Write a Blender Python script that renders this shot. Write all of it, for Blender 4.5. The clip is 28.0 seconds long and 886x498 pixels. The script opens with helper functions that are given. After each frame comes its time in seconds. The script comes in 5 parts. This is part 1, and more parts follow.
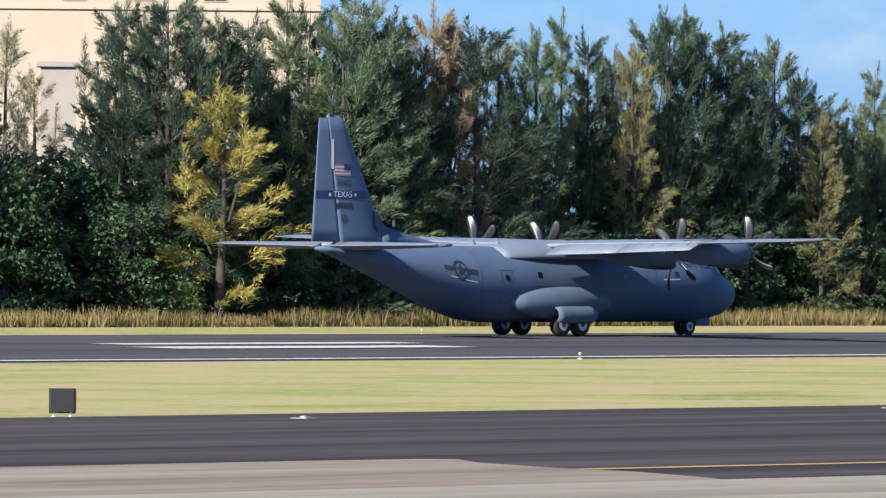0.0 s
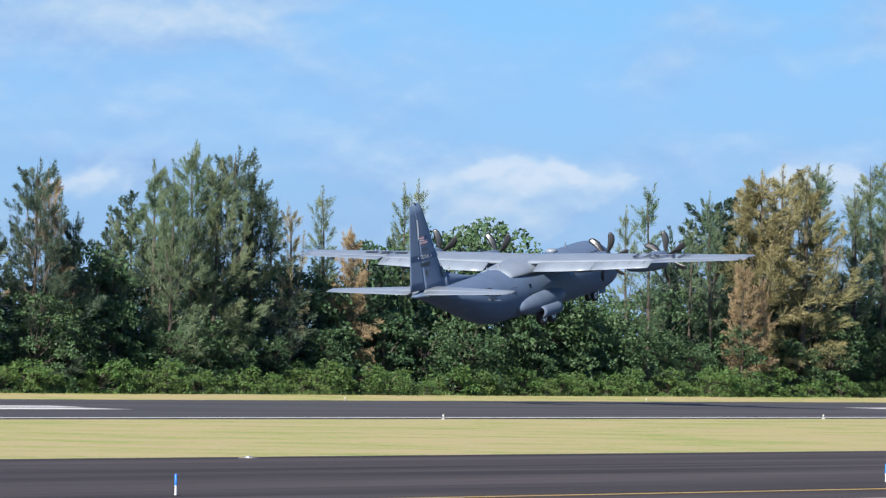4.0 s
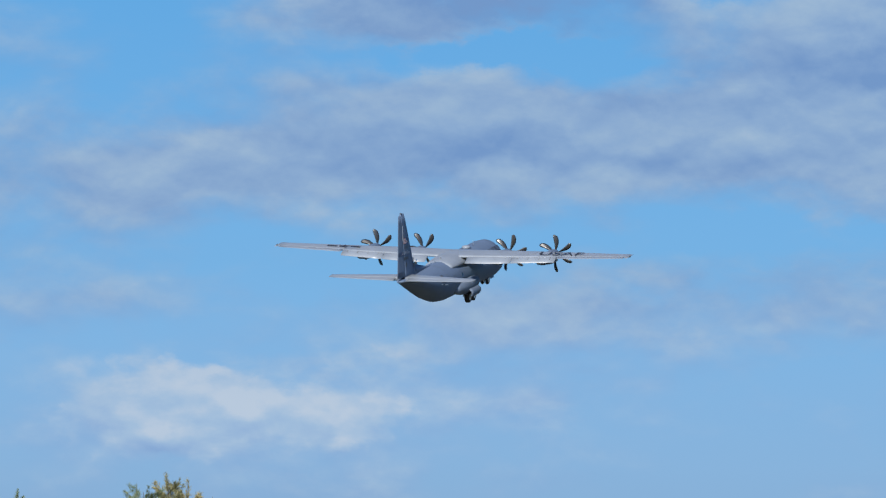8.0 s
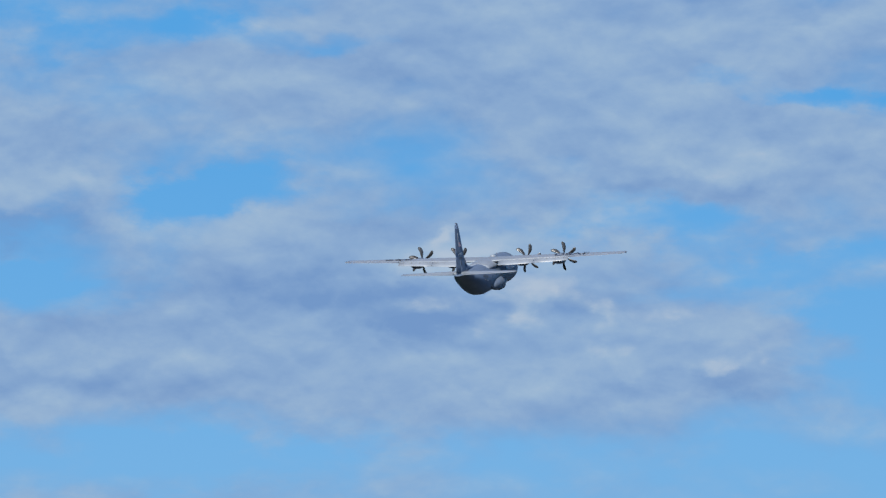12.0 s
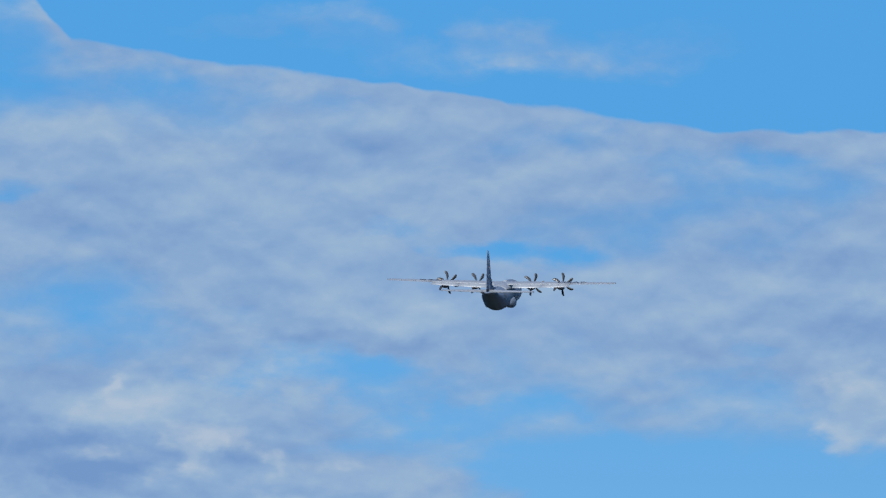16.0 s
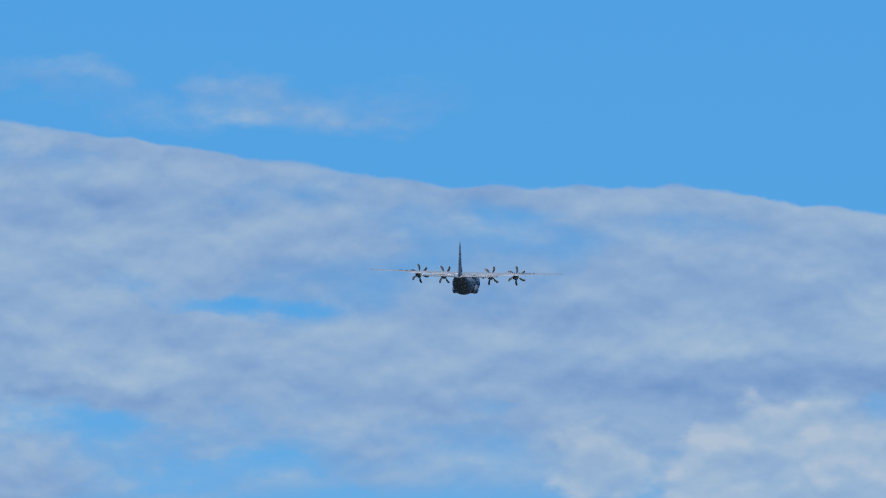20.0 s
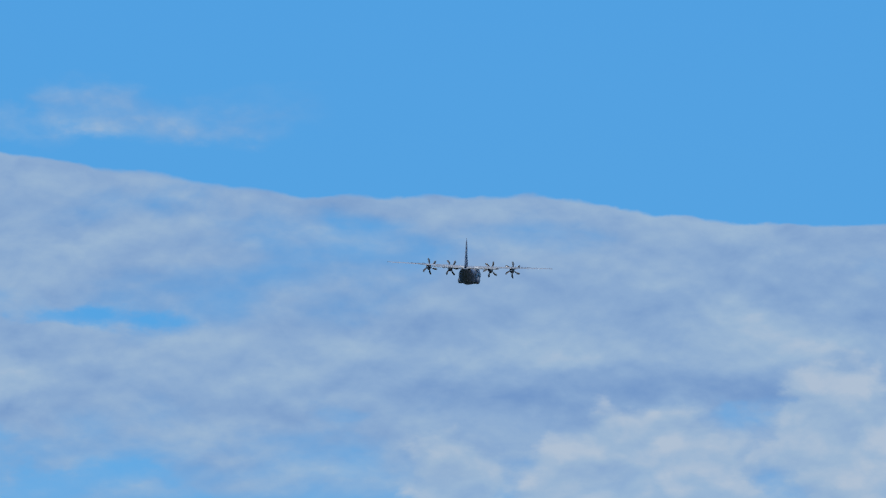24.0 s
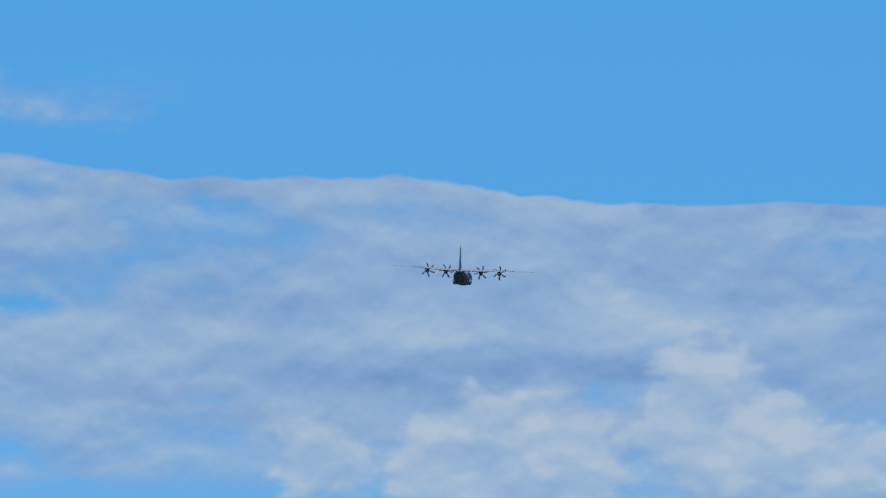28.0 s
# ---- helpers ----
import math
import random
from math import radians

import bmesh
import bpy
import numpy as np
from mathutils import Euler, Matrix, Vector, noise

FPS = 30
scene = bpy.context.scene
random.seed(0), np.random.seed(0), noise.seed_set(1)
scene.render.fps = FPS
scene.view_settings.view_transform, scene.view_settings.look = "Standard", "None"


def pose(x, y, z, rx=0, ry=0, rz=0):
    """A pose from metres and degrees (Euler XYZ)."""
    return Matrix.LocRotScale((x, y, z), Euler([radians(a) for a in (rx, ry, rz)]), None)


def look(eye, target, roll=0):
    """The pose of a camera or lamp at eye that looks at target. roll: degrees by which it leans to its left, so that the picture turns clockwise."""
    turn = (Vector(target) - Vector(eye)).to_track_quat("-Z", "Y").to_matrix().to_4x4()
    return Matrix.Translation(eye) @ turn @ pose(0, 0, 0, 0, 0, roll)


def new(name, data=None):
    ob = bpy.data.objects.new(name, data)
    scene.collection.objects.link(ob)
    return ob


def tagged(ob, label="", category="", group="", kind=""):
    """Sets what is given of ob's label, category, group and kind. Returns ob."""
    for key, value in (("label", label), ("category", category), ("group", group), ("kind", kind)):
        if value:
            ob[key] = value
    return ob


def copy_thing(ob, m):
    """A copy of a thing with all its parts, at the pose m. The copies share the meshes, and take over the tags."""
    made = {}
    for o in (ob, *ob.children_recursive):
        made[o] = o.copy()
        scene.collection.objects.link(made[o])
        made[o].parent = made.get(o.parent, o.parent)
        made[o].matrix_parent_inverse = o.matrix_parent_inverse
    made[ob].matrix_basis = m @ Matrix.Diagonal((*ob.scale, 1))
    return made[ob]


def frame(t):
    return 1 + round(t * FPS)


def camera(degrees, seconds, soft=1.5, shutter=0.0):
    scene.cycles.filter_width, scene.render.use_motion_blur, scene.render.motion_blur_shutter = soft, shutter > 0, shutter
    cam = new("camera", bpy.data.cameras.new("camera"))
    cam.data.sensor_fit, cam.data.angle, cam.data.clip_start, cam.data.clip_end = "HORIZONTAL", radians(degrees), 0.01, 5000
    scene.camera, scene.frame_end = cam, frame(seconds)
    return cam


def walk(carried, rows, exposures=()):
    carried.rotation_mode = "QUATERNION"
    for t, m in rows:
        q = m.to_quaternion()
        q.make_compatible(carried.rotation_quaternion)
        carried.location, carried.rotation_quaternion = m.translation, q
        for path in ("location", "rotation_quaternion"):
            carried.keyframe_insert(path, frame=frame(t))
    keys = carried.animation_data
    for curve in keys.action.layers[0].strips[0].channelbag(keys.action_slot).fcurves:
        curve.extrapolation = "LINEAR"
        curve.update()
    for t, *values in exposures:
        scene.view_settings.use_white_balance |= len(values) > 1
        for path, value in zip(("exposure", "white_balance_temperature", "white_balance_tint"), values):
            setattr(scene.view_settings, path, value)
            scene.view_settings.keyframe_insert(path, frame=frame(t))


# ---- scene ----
# ---- camera: it stands on one spot and turns after the aircraft ----
EYE = (0.0, 0.0, 4.58)
cam = camera(6.610, 28.0, soft=1.3)


def aim(azimuth, height, roll):
    """Camera pose: degrees from across the runway towards its far end, degrees up, degrees of lean."""
    a, e = radians(azimuth), radians(height)
    way = Vector((math.sin(a) * math.cos(e), math.cos(a) * math.cos(e), math.sin(e)))
    return look(EYE, Vector(EYE) + way * 100.0, roll)


walk(cam, [(t, aim(a, e, r)) for t, a, e, r in (
    (0, 47.670, 0.090, 0.41),
    (0.5, 49.669, 0.042, 0.43),
    (1, 52.030, 0.045, 0.50),
    (1.5, 54.194, 0.167, 0.63),
    (2, 55.840, 0.173, 0.76),
    (2.5, 57.398, 0.348, 0.80),
    (3, 59.000, 0.393, 0.82),
    (3.5, 60.583, 0.544, 0.89),
    (4, 62.009, 0.756, 0.93),
    (4.5, 63.298, 0.989, 0.82),
    (6.5, 67.796, 2.200, 0.69),
    (7, 68.940, 2.614, 0.77),
    (7.5, 69.568, 2.895, 0.82),
    (8, 70.205, 3.101, 0.99),
    (8.5, 71.148, 3.256, 0.90),
    (9, 71.883, 3.296, 0.69),
    (9.5, 72.311, 3.542, 0.57),
    (10, 72.737, 3.964, 0.45),
    (10.5, 73.175, 4.111, 0.59),
    (11, 73.360, 4.402, 0.57),
    (11.5, 73.907, 4.670, 0.35),
    (12, 74.379, 4.800, 0.29),
    (12.5, 74.664, 4.978, 1.00),
    (14.5, 75.819, 5.521, 0.91),
    (15, 76.227, 5.627, 0.90),
    (15.5, 76.682, 5.828, 0.94),
    (16, 76.819, 5.949, 0.93),
    (16.5, 76.903, 5.977, 0.96),
    (17, 77.604, 6.041, 1.03),
    (17.5, 77.759, 6.080, 1.01),
    (18, 77.929, 6.119, 0.84),
    (18.5, 78.196, 6.185, 0.81),
    (19, 78.432, 6.252, 0.78),
    (19.5, 78.628, 6.361, 0.82),
    (20, 78.809, 6.389, 0.83),
    (20.5, 78.782, 6.417, 0.82),
    (21, 79.145, 6.541, 0.74),
    (21.5, 79.372, 6.539, 0.91),
    (23.5, 79.727, 6.510, 0.72),
    (24, 79.917, 6.476, 0.65),
    (24.5, 80.168, 6.543, 0.51),
    (25, 80.086, 6.538, 0.42),
    (25.5, 79.935, 6.489, 0.36),
    (26, 80.408, 6.301, 0.36),
    (26.5, 80.707, 6.237, 0.42),
    (27, 80.540, 6.359, 0.42),
    (27.5, 80.616, 6.333, 0.44),
    (28, 80.921, 6.342, 0.33),
)], [(0, 0.98), (3.5, 0.98), (4.5, 0.90), (6.5, 0.62), (8, 0.56), (28, 0.56)])

# ---- sky, clouds and sun ----
SUN_WAY = Vector((1.75, 0.12, -1.0)).normalized()  # the way that sunlight travels


def math_node(nt, op, a, b=None, c=None, clamp=False):
    n = nt.nodes.new("ShaderNodeMath")
    n.operation, n.use_clamp = op, clamp
    for i, v in enumerate((a, b, c)):
        if v is None:
            continue
        if isinstance(v, (int, float)):
            n.inputs[i].default_value = v
        else:
            nt.links.new(v, n.inputs[i])
    return n.outputs[0]


def ramp_node(nt, fac, stops):
    n = nt.nodes.new("ShaderNodeValToRGB")
    el = n.color_ramp.elements
    while len(el) < len(stops):
        el.new(0.5)
    for e, (p, c) in zip(el, stops):
        e.position = p
        e.color = (*c, 1) if len(c) == 3 else c
    nt.links.new(fac, n.inputs[0])
    return n.outputs[0]


def mix_node(nt, fac, a, b, blend="MIX"):
    n = nt.nodes.new("ShaderNodeMix")
    n.data_type, n.blend_type = "RGBA", blend
    for i, v in ((0, fac), (6, a), (7, b)):
        if isinstance(v, (int, float)):
            n.inputs[i].default_value = v
        elif isinstance(v, tuple):
            n.inputs[i].default_value = (*v, 1) if len(v) == 3 else v
        else:
            nt.links.new(v, n.inputs[i])
    return n.outputs[2]


def noise_node(nt, vec, scale, detail=5.0, rough=0.55, distortion=0.0):
    n = nt.nodes.new("ShaderNodeTexNoise")
    n.inputs["Scale"].default_value = scale
    n.inputs["Detail"].default_value = detail
    n.inputs["Roughness"].default_value = rough
    n.inputs["Distortion"].default_value = distortion
    if vec is not None:
        nt.links.new(vec, n.inputs["Vector"])
    return n.outputs[0]


def combine_node(nt, x, y, z):
    n = nt.nodes.new("ShaderNodeCombineXYZ")
    for i, v in enumerate((x, y, z)):
        if isinstance(v, (int, float)):
            n.inputs[i].default_value = v
        else:
            nt.links.new(v, n.inputs[i])
    return n.outputs[0]


# cloud banks (above nought) and clear holes: azimuth, height, half width, half height (degrees), weight
DECK = (  # the broad deck far along the runway
    (78.5, 5.9, 6.0, 1.3, 0.55), (74.0, 6.3, 2.6, 0.9, 0.40), (83.0, 5.7, 3.0, 1.2, 0.45), (73.6, 4.70, 1.7, 0.42, 0.60), (75.3, 4.85, 0.8, 0.35, 0.30),
    (76.4, 5.5, 1.0, 0.35, 0.35), (74.2, 4.4, 1.2, 0.5, 0.55), (75.5, 4.25, 0.9, 0.4, 0.50), (76.5, 4.0, 0.9, 0.35, 0.40), (79.4, 5.5, 1.4, 0.5, 0.3),
)
NEAR = (  # lower and nearer banks
    (70.2, 5.35, 1.8, 0.55, 1.0), (68.3, 3.65, 2.6, 0.30, 0.40), (65.8, 3.1, 0.9, 0.32, 0.40), (68.6, 1.85, 1.4, 0.40, 0.45), (71.3, 4.0, 3.0, 0.38, 0.55),
    (70.2, 2.05, 1.3, 0.22, 0.30), (60.2, 2.5, 1.5, 0.26, 0.40), (62.5, 1.25, 0.9, 0.28, 0.60), (59.4, 1.35, 0.6, 0.22, 0.45), (64.8, 1.3, 0.6, 0.25, 0.50),
    (54.4, 1.7, 0.8, 0.22, 0.35), (49.0, 1.6, 0.6, 0.35, 0.35), (57.5, 2.3, 1.0, 0.2, 0.25), (73.8, 4.05, 2.6, 0.38, 0.45), (66.5, 2.6, 1.6, 0.25, 0.2), (75.5, 3.6, 2.6, 0.3, 0.40), (72.6, 2.65, 2.2, 0.3, 0.28), (58.0, 1.7, 9.0, 1.6, 0.26), (70.0, 3.5, 5.0, 1.1, 0.26),
)
HOLES = (
    (72.45, 5.20, 0.45, 0.15, -0.50), (72.95, 5.27, 0.5, 0.16, -0.45), (70.7, 4.60, 0.9, 0.10, -0.6), (75.9, 4.95, 0.75, 0.17, -0.55), (77.9, 4.32, 0.8, 0.24, -0.55), (77.2, 5.9, 0.5, 0.12, -0.6),
    (73.6, 6.35, 0.45, 0.12, -0.45), (72.5, 6.4, 0.6, 0.18, -0.55), (76.4, 6.05, 0.4, 0.1, -0.35), (77.1, 4.7, 0.5, 0.14, -0.35), (71.5, 6.4, 0.4, 0.2, -0.4),
    (70.5, 3.0, 2.2, 0.22, -0.30), (72.5, 3.25, 1.6, 0.16, -0.35), (66.0, 2.05, 1.2, 0.25, -0.30), (82.15, 5.28, 0.35, 0.12, -0.35), (79.2, 5.22, 0.4, 0.12, -0.35),
)
# sunlit tops and grey bases of the clouds, in the same way
LIT = (
    (70.9, 5.3, 0.7, 0.28, 0.30), (70.7, 4.88, 1.4, 0.16, -0.55), (71.0, 3.85, 1.6, 0.15, -0.30), (72.5, 4.95, 0.7, 0.14, 0.25), (75.1, 4.78, 0.6, 0.25, 0.25), (73.9, 4.5, 1.6, 0.18, -0.40),
    (65.7, 3.2, 0.55, 0.24, 0.40), (65.9, 2.75, 0.6, 0.12, -0.30), (68.7, 2.0, 1.4, 0.30, 0.60), (62.5, 1.3, 0.9, 0.25, 0.45), (60.2, 2.5, 1.3, 0.2, 0.35),
    (76.0, 5.2, 0.9, 0.10, -0.30), (76.3, 5.5, 0.6, 0.16, 0.22), (74.7, 4.75, 0.5, 0.26, 0.35), (74.1, 4.2, 0.5, 0.16, -0.35), (76.4, 3.75, 0.7, 0.1, -0.3),
    (80.6, 5.72, 0.5, 0.24, 0.28), (82.3, 5.8, 0.5, 0.24, 0.25), (77.3, 6.7, 2.6, 0.16, -0.10), (81.6, 5.45, 1.8, 0.14, -0.30),
)
# heaped heads
HEADS = (
    (80.0, 4.82, 0.46, 0.40, 0.80), (81.15, 4.85, 0.52, 0.48, 0.85), (81.8, 4.95, 0.45, 0.46, 0.75), (82.95, 5.1, 0.65, 0.56, 0.85), (83.8, 4.7, 0.7, 0.46, 0.75),
    (81.6, 4.4, 1.4, 0.35, 0.55), (74.45, 4.6, 0.6, 0.5, 0.45), (75.4, 4.35, 0.6, 0.42, 0.40), (76.3, 4.05, 0.6, 0.32, 0.40), (80.6, 5.6, 0.5, 0.26, 0.25),
    (82.3, 5.65, 0.5, 0.26, 0.25), (70.9, 5.2, 0.7, 0.4, 0.30), (68.0, 1.85, 0.7, 0.42, 0.80), (69.2, 1.85, 1.0, 0.36, 0.70), (62.6, 1.12, 0.85, 0.38, 0.85),
    (64.75, 1.2, 0.6, 0.32, 0.70), (59.5, 1.25, 0.6, 0.30, 0.55), (85.2, 4.7, 0.8, 0.5, 0.7),
)
# thin veils in the clear part
WISPS = ((77.3, 7.46, 1.2, 0.17, 0.8), (78.0, 7.38, 0.8, 0.10, 0.6), (75.9, 7.62, 0.9, 0.10, 0.7), (77.0, 7.62, 0.7, 0.10, 0.5))


def vector_node(nt, op, *values):
    n = nt.nodes.new("ShaderNodeVectorMath")
    n.operation = op
    for i, v in enumerate(values):
        if isinstance(v, (int, float)):
            n.inputs["Scale"].default_value = v
        elif isinstance(v, tuple):
            n.inputs[i].default_value = v
        else:
            nt.links.new(v, n.inputs[i])
    return n.outputs["Value"] if op in ("LENGTH", "DOT_PRODUCT", "DISTANCE") else n.outputs["Vector"]


def blobs(nt, where, rows):
    """Sum of soft ovals; where: azimuth and height as a vector."""
    total = 0.0
    for a, e, ra, re, weight in rows:
        d = vector_node(nt, "LENGTH", vector_node(nt, "MULTIPLY_ADD", where, (1 / ra, 1 / re, 0), (-a / ra, -e / re, 0)))
        total = math_node(nt, "ADD", range_node(nt, d, 0.15, 1.6, weight, 0.0), total)
    return total


def range_node(nt, value, a, b, c=0.0, d=1.0, kind="SMOOTHSTEP"):
    n = nt.nodes.new("ShaderNodeMapRange")
    n.interpolation_type = kind
    for i, v in ((0, value), (1, a), (2, b), (3, c), (4, d)):
        if isinstance(v, (int, float)):
            n.inputs[i].default_value = v
        else:
            nt.links.new(v, n.inputs[i])
    return n.outputs[0]


def make_sky():
    world = bpy.data.worlds.new("sky")
    scene.world = world
    world.use_nodes = True
    nt = world.node_tree
    nt.nodes.clear()
    out = nt.nodes.new("ShaderNodeOutputWorld")
    bg = nt.nodes.new("ShaderNodeBackground")
    nt.links.new(bg.outputs[0], out.inputs[0])
    sky = nt.nodes.new("ShaderNodeTexSky")
    sky.sky_type, sky.sun_disc = "NISHITA", False
    sky.sun_elevation = math.asin(-SUN_WAY.z)
    sky.sun_rotation = math.atan2(-SUN_WAY.x, -SUN_WAY.y)
    sky.air_density, sky.dust_density, sky.ozone_density = 1.0, 0.4, 3.0
    tc = nt.nodes.new("ShaderNodeTexCoord")
    sep = nt.nodes.new("ShaderNodeSeparateXYZ")
    nt.links.new(tc.outputs["Generated"], sep.inputs[0])
    X, Y, Z = sep.outputs
    az = math_node(nt, "MULTIPLY", math_node(nt, "ARCTAN2", X, Y), 57.2958)
    el = math_node(nt, "MULTIPLY", math_node(nt, "ARCSINE", Z), 57.2958)

    here = combine_node(nt, az, el, 0.0)

    def signed(ka, ke, level, detail, rough, lift=0.0, twist=0.2):
        """Noise about nought over azimuth and height; lift looks a little higher up."""
        v = vector_node(nt, "MULTIPLY_ADD", here, (ka, ke, 0), (0, ke * lift, level))
        return math_node(nt, "SUBTRACT", noise_node(nt, v, 1.0, detail, rough, twist), 0.5)

    # ragged outlines: shift the coordinates by noise
    n = nt.nodes.new("ShaderNodeTexNoise")
    n.inputs["Scale"].default_value, n.inputs["Detail"].default_value, n.inputs["Roughness"].default_value = 1.0, 6.0, 0.58
    nt.links.new(vector_node(nt, "MULTIPLY", here, (1.1, 2.0, 0)), n.inputs["Vector"])
    shift = vector_node(nt, "SUBTRACT", n.outputs["Color"], (0.5, 0.5, 0.5))
    warped = vector_node(nt, "MULTIPLY_ADD", shift, (1.7, 0.75, 0), here)
    ruffled = vector_node(nt, "MULTIPLY_ADD", shift, (0.75, 0.42, 0), here)

    layer = signed(0.36, 1.2, 2.0, 4.0, 0.50)
    cell = signed(0.95, 1.75, 3.0, 5.0, 0.50)
    relief = math_node(nt, "SUBTRACT", cell, signed(0.95, 1.75, 3.0, 5.0, 0.50, 0.15))  # tops catch the light, bases are grey
    small = signed(2.3, 3.6, 6.0, 5.0, 0.55)
    ripple = math_node(nt, "SUBTRACT", small, signed(2.3, 3.6, 6.0, 5.0, 0.55, 0.07))

    def puff(lift):
        """Distance from the heart of a rounded cloud head."""
        n = nt.nodes.new("ShaderNodeTexVoronoi")
        n.feature, n.voronoi_dimensions = "SMOOTH_F1", "2D"
        n.inputs["Scale"].default_value, n.inputs["Detail"].default_value = 1.0, 1.6
        n.inputs["Roughness"].default_value, n.inputs["Lacunarity"].default_value, n.inputs["Smoothness"].default_value = 0.42, 2.2, 0.8
        nt.links.new(vector_node(nt, "MULTIPLY_ADD", ruffled, (1.7, 2.3, 0), (0, 2.3 * lift, 0)), n.inputs["Vector"])
        return n.outputs["Distance"]

    bulge = math_node(nt, "SUBTRACT", 0.45, puff(0.0))
    swell = math_node(nt, "SUBTRACT", puff(0.10), puff(0.0))
    dens = math_node(nt, "MULTIPLY_ADD", layer, 1.25, math_node(nt, "MULTIPLY_ADD", cell, 1.0, 0.10))
    dens = math_node(nt, "MULTIPLY_ADD", small, 0.30, dens)
    for rows in (DECK, NEAR, HOLES):
        dens = math_node(nt, "ADD", dens, blobs(nt, warped, rows))
    # the upper edge of the cloud deck, with clear sky over it
    edge = math_node(nt, "MAXIMUM", math_node(nt, "MULTIPLY_ADD", az, -0.125, 16.75), range_node(nt, az, 80.6, 82.4, 6.88, 6.70))
    edge = math_node(nt, "ADD", edge, math_node(nt, "MAXIMUM", math_node(nt, "SUBTRACT", 74.0, az), 0.0))
    over = math_node(nt, "SUBTRACT", math_node(nt, "MULTIPLY_ADD", cell, 0.22, math_node(nt, "MULTIPLY_ADD", small, 0.14, el)), edge)
    dens = math_node(nt, "MULTIPLY_ADD", range_node(nt, over, -0.30, 0.0), 0.35, dens)
    dens = math_node(nt, "MULTIPLY_ADD", range_node(nt, over, -0.07, 0.10), -2.6, dens)
    veil = math_node(nt, "MULTIPLY_ADD", cell, 1.6, math_node(nt, "MULTIPLY_ADD", small, 1.8, 0.45))
    veil = math_node(nt, "MULTIPLY", math_node(nt, "MULTIPLY", blobs(nt, warped, WISPS), veil), 0.75, clamp=True)
    cover = math_node(nt, "MAXIMUM", range_node(nt, dens, 0.02, 0.72, 0.0, 0.95), veil)
    tone = math_node(nt, "MULTIPLY_ADD", layer, 0.55, math_node(nt, "MULTIPLY_ADD", small, 0.35, math_node(nt, "MULTIPLY_ADD", cell, 0.35, 0.45)))
    tone = math_node(nt, "MULTIPLY_ADD", ripple, 0.60, math_node(nt, "MULTIPLY_ADD", relief, 1.25, tone))
    tone = math_node(nt, "ADD", tone, blobs(nt, warped, LIT))
    tone = math_node(nt, "MULTIPLY_ADD", math_node(nt, "MULTIPLY_ADD", swell, 0.22, tone), 0.80, 0.10)
    shades = [(0.05, (1.26, 2.22, 4.10)), (0.44, (1.88, 2.90, 4.52)), (0.72, (2.42, 3.42, 4.70)), (1.0, (3.25, 3.92, 4.80))]
    cloud = ramp_node(nt, tone, shades)
    # heaped cumulus heads with firmer edges, bright on top
    heads = blobs(nt, ruffled, HEADS)
    head = math_node(nt, "MULTIPLY_ADD", bulge, 0.42, math_node(nt, "MULTIPLY_ADD", small, 0.28, heads))
    head_cover = range_node(nt, head, 0.28, 0.54, 0.0, 0.86)
    fall = math_node(nt, "SUBTRACT", heads, blobs(nt, vector_node(nt, "ADD", ruffled, (0, 0.2, 0)), HEADS))
    head_tone = math_node(nt, "MULTIPLY_ADD", fall, 0.40, math_node(nt, "MULTIPLY_ADD", bulge, 0.28, 0.76))
    head_tone = math_node(nt, "MULTIPLY_ADD", relief, 0.6, math_node(nt, "MULTIPLY_ADD", swell, 0.5, math_node(nt, "MULTIPLY_ADD", ripple, 0.6, head_tone)))
    low = ramp_node(nt, math_node(nt, "MULTIPLY", el, 0.1, clamp=True), [(0.0, (2.653, 4.158, 6.238)), (0.15, (2.151, 3.943, 6.238)), (0.30, (1.326, 3.226, 5.592)), (0.60, (0.681, 2.653, 5.449)), (0.90, (0.574, 2.509, 5.449))])
    blue = mix_node(nt, range_node(nt, el, 9.0, 26.0), low, mix_node(nt, 1.0, sky.outputs[0], (0.36, 0.48, 0.73), "MULTIPLY"))
    # far clouds low down are paler, seen through the haze
    haze = range_node(nt, el, 1.3, 3.2, 1.32, 1.0)
    haze = combine_node(nt, haze, haze, haze)
    col = mix_node(nt, cover, blue, mix_node(nt, 1.0, cloud, haze, "MULTIPLY"))
    col = mix_node(nt, head_cover, col, mix_node(nt, 1.0, ramp_node(nt, head_tone, shades), haze, "MULTIPLY"))
    # the sky is brighter away from the haze at the horizon
    k = range_node(nt, el, 0.4, 3.4, 1.0, 1.34)
    nt.links.new(mix_node(nt, 1.0, col, combine_node(nt, k, k, k), "MULTIPLY"), bg.inputs[0])
    bg.inputs[1].default_value = 0.07


make_sky()

sun = new("sun", bpy.data.lights.new("sun", "SUN"))
sun.data.energy, sun.data.angle, sun.data.color = 5.0, radians(0.53), (1.0, 0.95, 0.87)
sun.matrix_world = look((0, 0, 200), Vector((0, 0, 200)) + SUN_WAY)

# ---- materials ----


